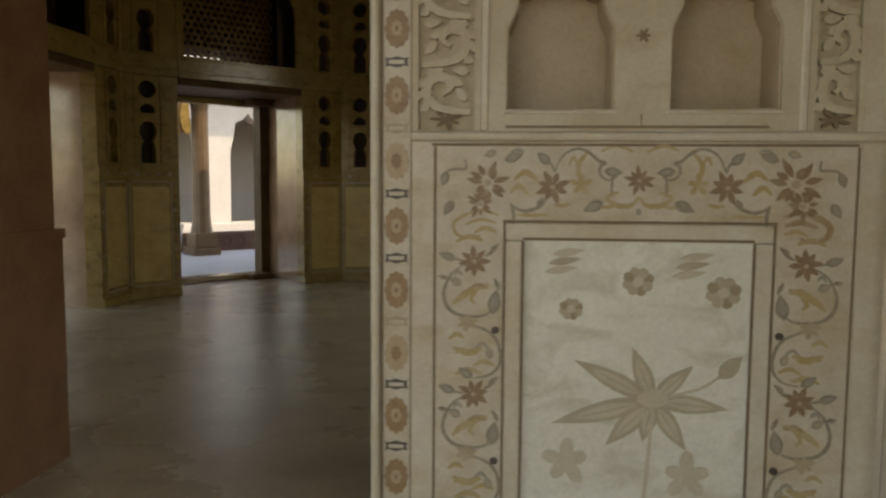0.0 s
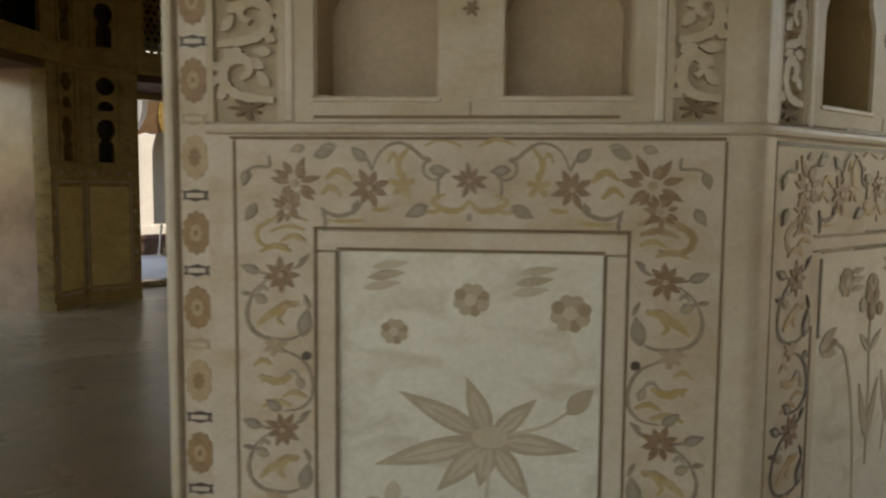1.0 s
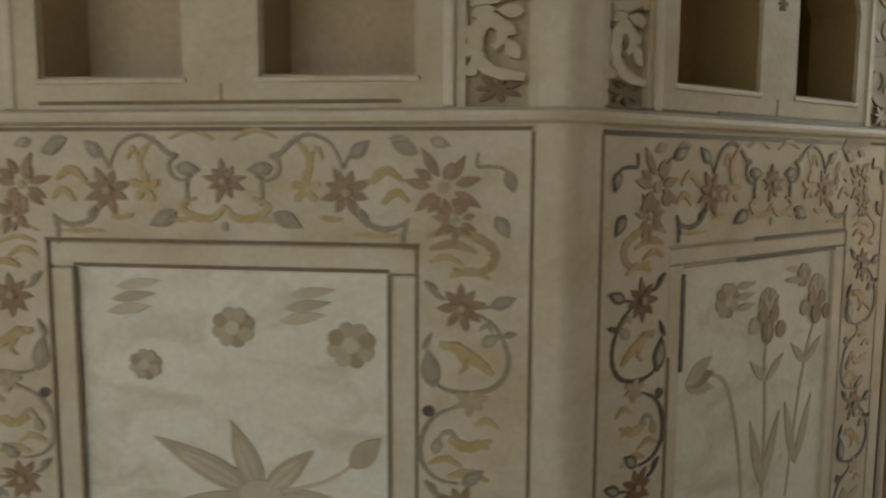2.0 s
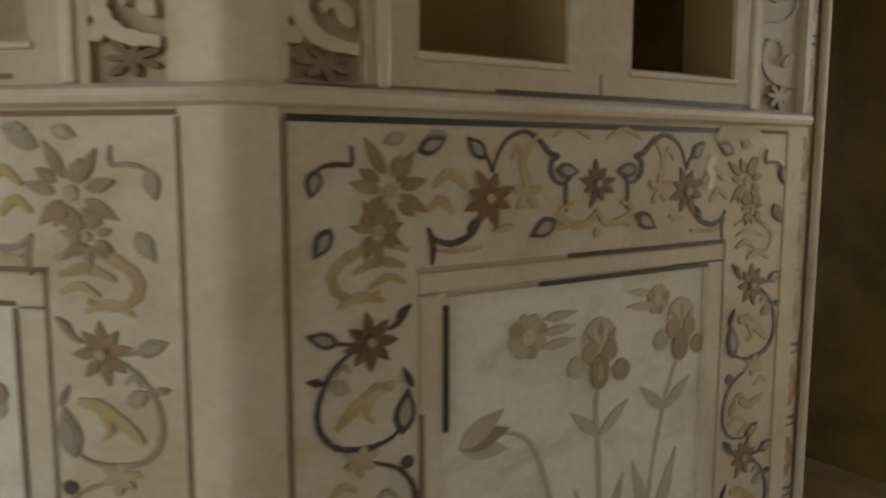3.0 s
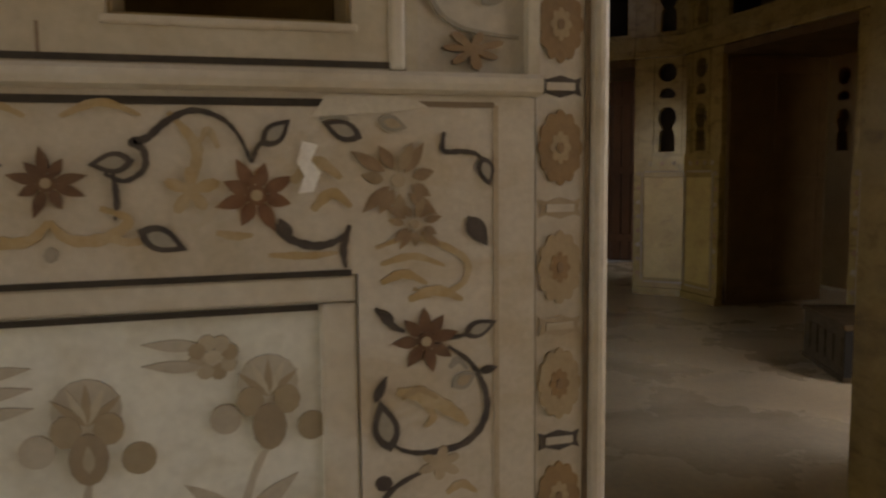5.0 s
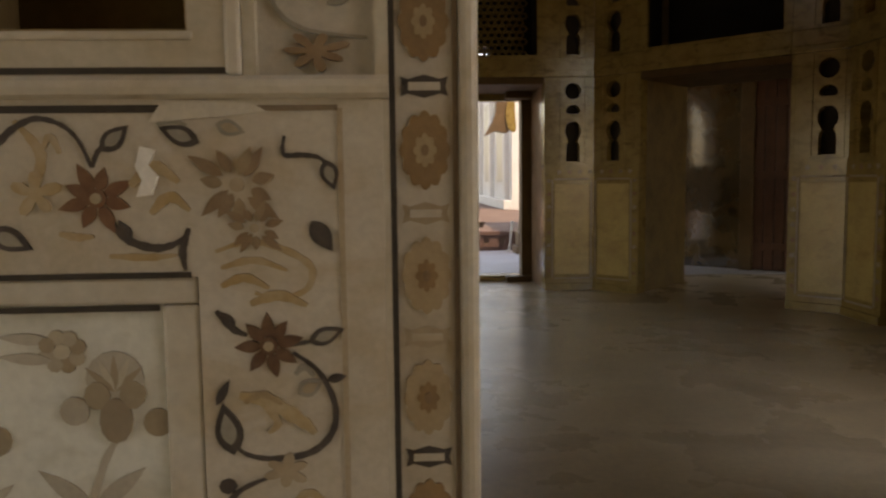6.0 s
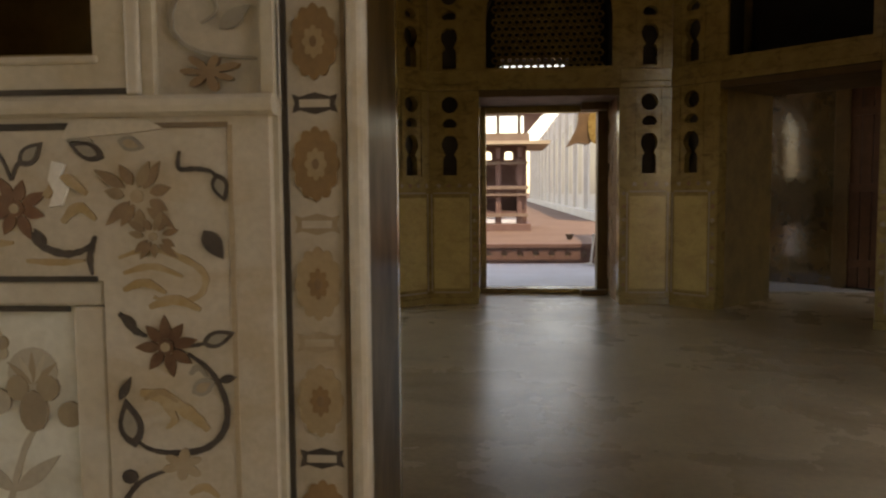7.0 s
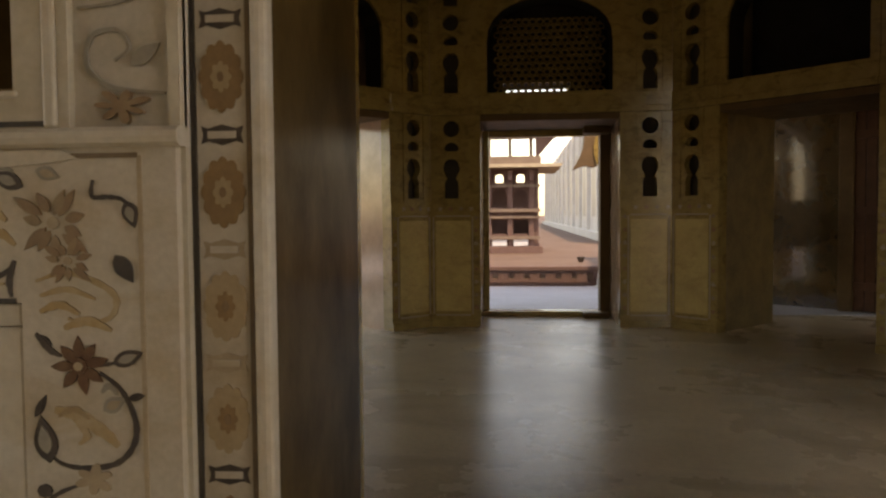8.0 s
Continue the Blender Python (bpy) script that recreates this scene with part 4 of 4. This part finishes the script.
def iris(panel, x, z, k=1.0, lean=0.0):
    """An iris: a fanned hood over two dark shoulders and a hanging fall, with a ball on each side, on a bladed stalk."""
    hood = relief(panel, "petal", disc_pts(x, z + 0.02 * k, 0.033 * k, 0.032 * k, 16), CARVED_PALE)
    for i in range(5):
        a = 1.57 + (i - 2) * 0.42
        part("petal_vein", plate(bmesh.new(), leaf_pts(x, z + 0.004 * k, 0.044 * k, 0.009 * k, a, 4), 0.0058 - 0.0001 * i, 0.0068), CARVED_WAN if i % 2 else CARVED_FAINT, hood)
    for s in (-1, 1):
        relief(panel, "petal", disc_pts(x + s * 0.02 * k, z + 0.0 * k, 0.015 * k, 0.017 * k, 10), CARVED_FAINT, -0.0002)
    fall = relief(panel, "petal", disc_pts(x, z - 0.03 * k, 0.019 * k, 0.027 * k, 12), CARVED, -0.0006)
    part("petal_heart", plate(bmesh.new(), leaf_pts(x, z - 0.045 * k, 0.03 * k, 0.012 * k, 1.57, 4), 0.0044, 0.0052), CARVED_DIM, fall)
    for s in (-1, 1):
        relief(panel, "petal", disc_pts(x + s * 0.047 * k, z - (0.026 + 0.008 * s) * k, 0.017 * k, 0.017 * k), CARVED_FAINT if s > 0 else CARVED_PALE, 0.0034)
    part("stalk", ribbon(bmesh.new(), [(x, z - 0.05 * k), (x - 0.006 + lean * 0.3, z - 0.09), (x + lean, z - 0.2), (x + lean * 1.6, z - 0.4)], 0.008, 0.0076, 0.012, 0.7), CARVED_PALE, panel)
    for s in (-1, 1):
        relief(panel, "blade", leaf_pts(x + lean * 0.6, z - 0.13, 0.075, 0.02, math.pi / 2 - s * 0.9), CARVED_PALE, 0.0052)
        relief(panel, "blade", leaf_pts(x + lean, z - 0.34, 0.15, 0.028, math.pi / 2 - s * 0.35), CARVED_PALE, 0.0048)


panel_a, ca, fa = build_face(FACE_A, -1, (UMBER, UMBER), False)
panel_b, cb, fb = build_face(FACE_B, 1, (BROWN, RUST2), True)

# carved flowers of the left panel: roses over a spreading lily
for dx, z, r in ((0.005, 0.911, 0.036), (0.193, 0.889, 0.04), (-0.143, 0.846, 0.028)):
    rose(panel_a, ca + dx, z, r)
for dx, z in ((-0.164, 0.952), (0.12, 0.945)):
    for i in range(3):
        relief(panel_a, "petal", leaf_pts(ca + dx - 0.04 + 0.008 * i, z - 0.022 + i * 0.02, 0.075, 0.018, 0.15), CARVED_WAN if i != 1 else CARVED_DIM, 0.0045 + 0.0006 * i)
for i, (ln, w, a) in enumerate(((0.235, 0.05, 3.40), (0.2, 0.045, 2.68), (0.13, 0.045, 1.95), (0.12, 0.04, 0.75), (0.17, 0.045, -0.1), (0.15, 0.05, 3.95), (0.1, 0.045, 4.5), (0.14, 0.045, 5.3))):
    lily_petal(panel_a, ca + 0.045, 0.64, ln, w * 0.95, a, 0.0032 + 0.0004 * i)
relief(panel_a, "flower_heart", disc_pts(ca + 0.045, 0.645, 0.035, 0.022), CARVED_WAN, 0.002)
part("stalk", ribbon(bmesh.new(), [(ca + 0.08, 0.65), (ca + 0.15, 0.67), (ca + 0.2, 0.705)], 0.006, 0.0076, 0.012, 0.7), CARVED_WAN, panel_a)
relief(panel_a, "bud", leaf_pts(ca + 0.19, 0.695, 0.07, 0.038, 0.8), CARVED_DIM, 0.003)
for dx, z in ((-0.148, 0.49), (0.125, 0.465)):
    relief(panel_a, "petal", star_pts(ca + dx, z, 0.055, 5, 0.45, 0.3), CARVED_WAN)
    rosette(panel_a, ca + dx, z - 0.13, 0.036, dark=CARVED_DIM, pale=CARVED_WAN)
part("stalk", ribbon(bmesh.new(), [(ca + 0.045, 0.62), (ca + 0.03, 0.4), (ca, 0.2)], 0.01, 0.0076, 0.012, 0.7), CARVED_WAN, panel_a)

# carved flowers of the other panel: rosettes and irises on stalks
rose(panel_b, cb - 0.115, 0.925, 0.036)
for i in range(3):
    relief(panel_b, "petal", leaf_pts(cb - 0.09, 0.905 + i * 0.02, 0.065, 0.014, 0.1), CARVED_PALE, 0.0035 + 0.0005 * i)
rose(panel_b, cb + 0.145, 0.95, 0.027)
for i in range(2):
    relief(panel_b, "petal", leaf_pts(cb + 0.135, 0.94 + i * 0.022, 0.06, 0.013, 3.05), CARVED_PALE, 0.0035 + 0.0005 * i)
iris(panel_b, cb + 0.022, 0.885, 1.0, 0.006)
iris(panel_b, cb + 0.2, 0.9, 0.95, -0.05)
for i in range(3):
    relief(panel_b, "petal", leaf_pts(cb - 0.23, 0.79, 0.085, 0.03, 0.5 - 0.35 * i), CARVED if i == 1 else CARVED_PALE, 0.004 + 0.0005 * i)
part("stalk", ribbon(bmesh.new(), [(cb - 0.16, 0.8), (cb - 0.1, 0.76), (cb - 0.05, 0.6), (cb - 0.03, 0.4)], 0.008, 0.0076, 0.012, 0.7), CARVED_PALE, panel_b)

# white repair patches in the inlay
part("plaster_patch", plate(bmesh.new(), [(C + 0.236, 1.118), (C + 0.252, 1.120), (C + 0.26, 1.14), (C + 0.25, 1.152), (C + 0.258, 1.168), (C + 0.242, 1.172), (C + 0.236, 1.15), (C + 0.243, 1.136)], -0.004, 0.003), PATCH, pier, "white plaster repair", FACE_B)
part("plaster_patch", plate(bmesh.new(), [(0.775, 1.197), (0.86, 1.203), (0.9, 1.208), (0.88, 1.219), (0.79, 1.219)], -0.0035, 0.003), TAPE, pier, "white plaster repair", FACE_B)

# ---- the pier across the south-west opening ----
pier_w = thing("wall_pier_west", "red-brown marble pier beside the opening", "pier", kind="structure")
sw = side_pose(5)
part("body", prism(bmesh.new(), [(1.09, 0.0), (1.115, 1.17), (2.4, 1.17), (2.4, 0.0)], 0, TOP), JAMB_RED, pier_w, "", sw)

part("dado", prism(bmesh.new(), [(1.07, -0.02), (1.094, 1.19), (2.41, 1.19), (2.41, -0.02)], 0, 0.9), JAMB_RED, pier_w, "", sw)
part("dado_moulding", prism(bmesh.new(), [(1.062, -0.028), (1.086, 1.198), (2.415, 1.198), (2.415, -0.028)], 0.9, 0.94), JAMB_RED, pier_w, "", sw)

# ---- the chest on the hall floor ----
chest = thing("chest", "low dark wooden chest with carved side on marble floor", "chest", pose(5.56, 3.21, 0, 0, 0, -23))
part("body", boxes((0.0, 0.36, 0.0, 0.63, 0.015, 0.285), bevel=0.006), CHEST, chest)
part("lid", boxes((-0.012, 0.372, -0.012, 0.642, 0.285, 0.315), bevel=0.006), CHEST, chest, "worn dark lid")
part("end_sheet", boxes((-0.002, 0.362, -0.006, 0.002, 0.02, 0.28)), BLACK_SHEET, chest, "black sheet over the chest's end")
part("base_rail", boxes((-0.008, 0.368, -0.008, 0.638, 0.0, 0.03), bevel=0.004), CHEST, chest)
for i in range(5):
    part("carved_boss", boxes((-0.008, 0.0, 0.02 + i * 0.12, 0.115 + i * 0.12, 0.08, 0.24), bevel=0.003), CHEST, chest)

# ---- the terrace and the court beyond the north doorway ----
tagged(part("terrace", boxes((-12, 16, 8.6, 12.05, -0.3, 0.0)), TERRACE), "sunlit white marble terrace", "terrace", kind="structure")
tagged(part("ground", boxes((-400, 400, 12.05, 900, -0.6, -0.3)), EARTH), "red stone-paved court reaching far off", "ground", kind="structure")
tagged(part("ground_south", boxes((-400, 400, -500, -6, -3.2, -3.0)), EARTH), "flat dry ground below the gallery", "ground", kind="structure")

parapet = thing("parapet", "low red sandstone parapet with carved panels", "parapet", kind="structure")
part("rail", boxes((-12, 16, 12.05, 12.22, 0.24, 0.31), bevel=0.012), REDSTONE, parapet)
part("base", boxes((-12, 16, 12.06, 12.2, -0.3, 0.06)), REDSTONE, parapet)
part("panel_back", boxes((-12, 16, 12.11, 12.15, 0.06, 0.24)), REDPALE, parapet)
for i in range(45):
    x = -12 + i * 0.5
    part("carved_panel", pierced(bmesh.new(), [(x, 0.06), (x + 0.5, 0.06), (x + 0.5, 0.24), (x, 0.24)], [star_pts(x + 0.125, 0.15, 0.06, 4, 0.6, n=3), star_pts(x + 0.375, 0.15, 0.06, 4, 0.6, n=3)], 12.08, 12.105), REDSTONE, parapet)

column = thing("terrace_column", "brown carved stone column on the terrace edge", "column", Matrix.Translation((4.72, 11.6, 0)))
part("base", boxes((-0.22, 0.22, -0.22, 0.22, 0, 0.12), (-0.18, 0.18, -0.18, 0.18, 0.12, 0.34), bevel=0.015), BROWN_COL, column)
part("shaft", lathe(bmesh.new(), [(0.17, 0.34), (0.15, 0.45), (0.135, 0.6), (0.125, 2.2), (0.14, 2.3), (0.19, 2.42)], 0, 0, 12), BROWN_COL, column)
part("capital", boxes((-0.22, 0.22, -0.22, 0.22, 2.42, 2.6), bevel=0.02), BROWN_COL, column)
part("bracket", plate(bmesh.new(), spline([(-0.22, 2.6), (-0.22, 2.2), (-0.27, 1.98), (-0.33, 1.84), (-0.5, 1.86), (-0.66, 1.8), (-0.6, 1.92), (-0.52, 2.1), (-0.5, 2.35), (-0.56, 2.6)], 4), -0.12, 0.12), BROWN_COL, column, "carved brown stone bracket")
part("bracket_front", plate(bmesh.new(), spline([(-0.22, 2.58), (-0.22, 2.15), (-0.2, 1.9), (-0.25, 1.84), (-0.32, 1.9), (-0.36, 2.1), (-0.33, 2.3)], 4), -0.15, -0.121), GOLD, column, "carved honey stone scroll")
part("eave_beam", boxes((-0.9, 3.2, -0.15, 0.15, 2.6, 2.82), bevel=0.01), REDPALE, column)


def arcade(name, label, x0, x1, y, z0, z1, bays, first, mat, depth=3.0):
    """A front with arched openings, a cornice and a sloping eave."""
    t = thing(name, label, "building")
    w = (x1 - x0) / bays
    holes = [arch_pts(x0 + (i + 0.22) * w, x0 + (i + 0.78) * w, z0 + first, z0 + (z1 - z0) * 0.5, z0 + (z1 - z0) * 0.74, 4, 24) for i in range(bays)]
    part("front_wall", pierced(bmesh.new(), [(x0, z0), (x1, z0), (x1, z1), (x0, z1)], holes, y, y + 0.5), mat, t)
    part("back_wall", boxes((x0, x1, y + depth, y + depth + 0.3, z0, z1)), mat, t)
    for x in (x0, x1 - 0.3):
        part("side_wall", boxes((x, x + 0.3, y + 0.5, y + depth, z0, z1)), mat, t)
    part("roof", boxes((x0 - 0.1, x1 + 0.1, y, y + depth + 0.3, z1, z1 + 0.3)), mat, t)
    part("eave", plate(bmesh.new(), [(x0 - 0.3, z1 - 0.35), (x1 + 0.3, z1 - 0.35), (x1 + 0.3, z1 - 0.25), (x0 - 0.3, z1 - 0.25)], y - 0.7, y), mat, t)
    part("plinth", boxes((x0 - 0.05, x1 + 0.05, y - 0.08, y, z0, z0 + 0.3)), mat, t)
    return t


arcade("white_arcade", "sunlit whitewashed arcade with cusped arches across the court", 6.72, 12.5, 20, -0.3, 4.2, 3, 0.32, LIMEWASH)

# long white wall with pilasters, receding
longwall = thing("white_court_wall", "long whitewashed court wall with pilasters and base ledge", "building")
part("wall_face", boxes((8.0, 8.6, 36, 120, -0.3, 7.5)), LIMEWASH, longwall)
part("base_ledge", boxes((7.6, 8.0, 36, 120, -0.3, 0.15), bevel=0.03), LIMEWASH, longwall)
for i in range(14):
    part("pilaster", boxes((7.8, 8.0, 37 + i * 6, 37.9 + i * 6, 0.15, 7.2)), LIMEWASH, longwall)
    part("recess_panel", boxes((7.97, 8.0, 39 + i * 6, 41.6 + i * 6, 1.0, 5.6)), GREY, longwall)

# red sandstone pavilion: two storeys, deep eave, open roof room
pav = thing("red_pavilion", "red sandstone pavilion with columns, deep eave and open roof storey", "building")
Y0 = 28.7
px0, px1 = -3.0, 4.1


def pavilion_front():
    """The screen between the columns: small windows under the eave, balcony openings and a low opening."""
    holes = []
    for i in range(8):
        x = 3.43 - i * 0.79
        holes.append(arch_pts(x - 0.15, x + 0.15, 2.34, 2.52, 2.66))
        holes.append([(x - 0.27, 1.42), (x + 0.27, 1.42), (x + 0.27, 2.0), (x, 2.12), (x - 0.27, 2.0)])
        holes.append([(x - 0.29, 0.42), (x + 0.29, 0.42), (x + 0.29, 0.92), (x - 0.29, 0.92)])
    return pierced(bmesh.new(), [(px0, -0.05), (px1, -0.05), (px1, 2.85), (px0, 2.85)], holes, Y0, Y0 + 0.18)


part("front_screen", pavilion_front(), REDSTONE, pav)
part("middle_wall", boxes((px0, px1, Y0 + 1.5, Y0 + 1.7, -0.3, 2.2)), REDSTONE, pav)
part("side_wall", boxes((px1 - 0.2, px1, Y0 + 0.18, Y0 + 3.6, -0.3, 1.4)), REDSTONE, pav)
part("plinth", boxes((px0 - 0.2, px1 + 0.15, Y0 - 0.35, Y0 + 4, -0.31, -0.05), bevel=0.02), REDSTONE, pav)
for i in range(9):
    x = px1 - 0.27 - i * 0.79
    part("column", boxes((x - 0.09, x + 0.09, Y0 - 0.14, Y0 - 0.003, -0.05, 2.75), bevel=0.02), REDSTONE, pav)
    part("bracket", plate(bmesh.new(), [(x - 0.1, 2.78), (x + 0.1, 2.78), (x + 0.06, 2.4), (x - 0.06, 2.4)], Y0 - 0.6, Y0 - 0.15), REDSTONE, pav)
    part("upper_column", boxes((x - 0.06, x + 0.06, Y0 + 0.3, Y0 + 0.42, 3.32, 4.2)), REDPALE, pav)
    part("back_column", boxes((x - 0.06, x + 0.06, Y0 + 3.3, Y0 + 3.42, 2.2, 2.85)), REDSTONE, pav)
for z0, z1, d in ((2.16, 2.26, 0.2), (1.24, 1.36, 0.32), (1.0, 1.08, 0.25), (0.22, 0.34, 0.25)):
    part("string_band", boxes((px0, px1 + 0.05, Y0 - d, Y0 - 0.142, z0, z1)), REDPALE, pav)
for i in range(8):
    x = 3.43 - i * 0.79
    # pale slabs imitate the bright band of light low in the pavilion
    part("sill_slab", boxes((x - 0.27, x + 0.27, Y0 - 0.2, Y0 - 0.002, -0.03, 0.2), bevel=0.01), TERRACE, pav, "pale slab standing in for the band of light low in the front")
part("eave", plate(bmesh.new(), [(px0 - 0.6, 2.86), (px1 + 0.8, 2.86), (px1 + 0.85, 2.98), (px0 - 0.6, 2.98)], Y0 - 1.0, Y0 + 4), EAVE, pav, "sunlit pale stone eave")
part("roof_deck", boxes((px0, px1 + 0.1, Y0 - 0.1, Y0 + 4, 2.98, 3.32)), REDPALE, pav)
part("upper_roof", boxes((px0, px1 + 0.75, Y0 - 0.5, Y0 + 2.5, 4.2, 4.5)), REDSTONE, pav)
part("upper_bracket", plate(bmesh.new(), [(px1 - 0.1, 3.32), (px1, 3.32), (px1 + 0.75, 4.2), (px1 - 0.1, 4.2)], Y0 + 0.1, Y0 + 0.3), REDSTONE, pav)

# added above the view to keep direct sun off the terrace
tagged(part("eave_north", boxes((-2.5, 9.5, 8.62, 10.5, 3.3, 3.42), bevel=0.02), EAVE), "unseen broad stone eave added to shade the terrace", "eave", kind="structure")

# small things on the terrace and in the court
post = thing("barrier_post", "slim white barrier post leaning by the parapet", "post", Matrix.Translation((4.46, 11.85, 0)) @ pose(0, 0, 0, 0, 6, 0))
part("pole", lathe(bmesh.new(), [(0.018, 0.02), (0.018, 0.42), (0.026, 0.44), (0.022, 0.48)], 0, 0, 10), LIMEWASH, post)
part("foot", lathe(bmesh.new(), [(0.07, 0.0), (0.07, 0.012), (0.03, 0.03)], 0, 0, 14), LIMEWASH, post)
pot = thing("plant_pot", "small dark pot standing on the red court paving", "pot", Matrix.Translation((5.17, 23.0, -0.3)))
part("bowl", lathe(bmesh.new(), [(0.06, 0.0), (0.08, 0.03), (0.12, 0.13), (0.13, 0.16), (0.11, 0.16), (0.09, 0.08)], 0, 0, 14), BLACK, pot)
part("earth", lathe(bmesh.new(), [(0.1, 0.12), (0.1, 0.14), (0.05, 0.16)], 0, 0, 12), BROWN_COL, pot)
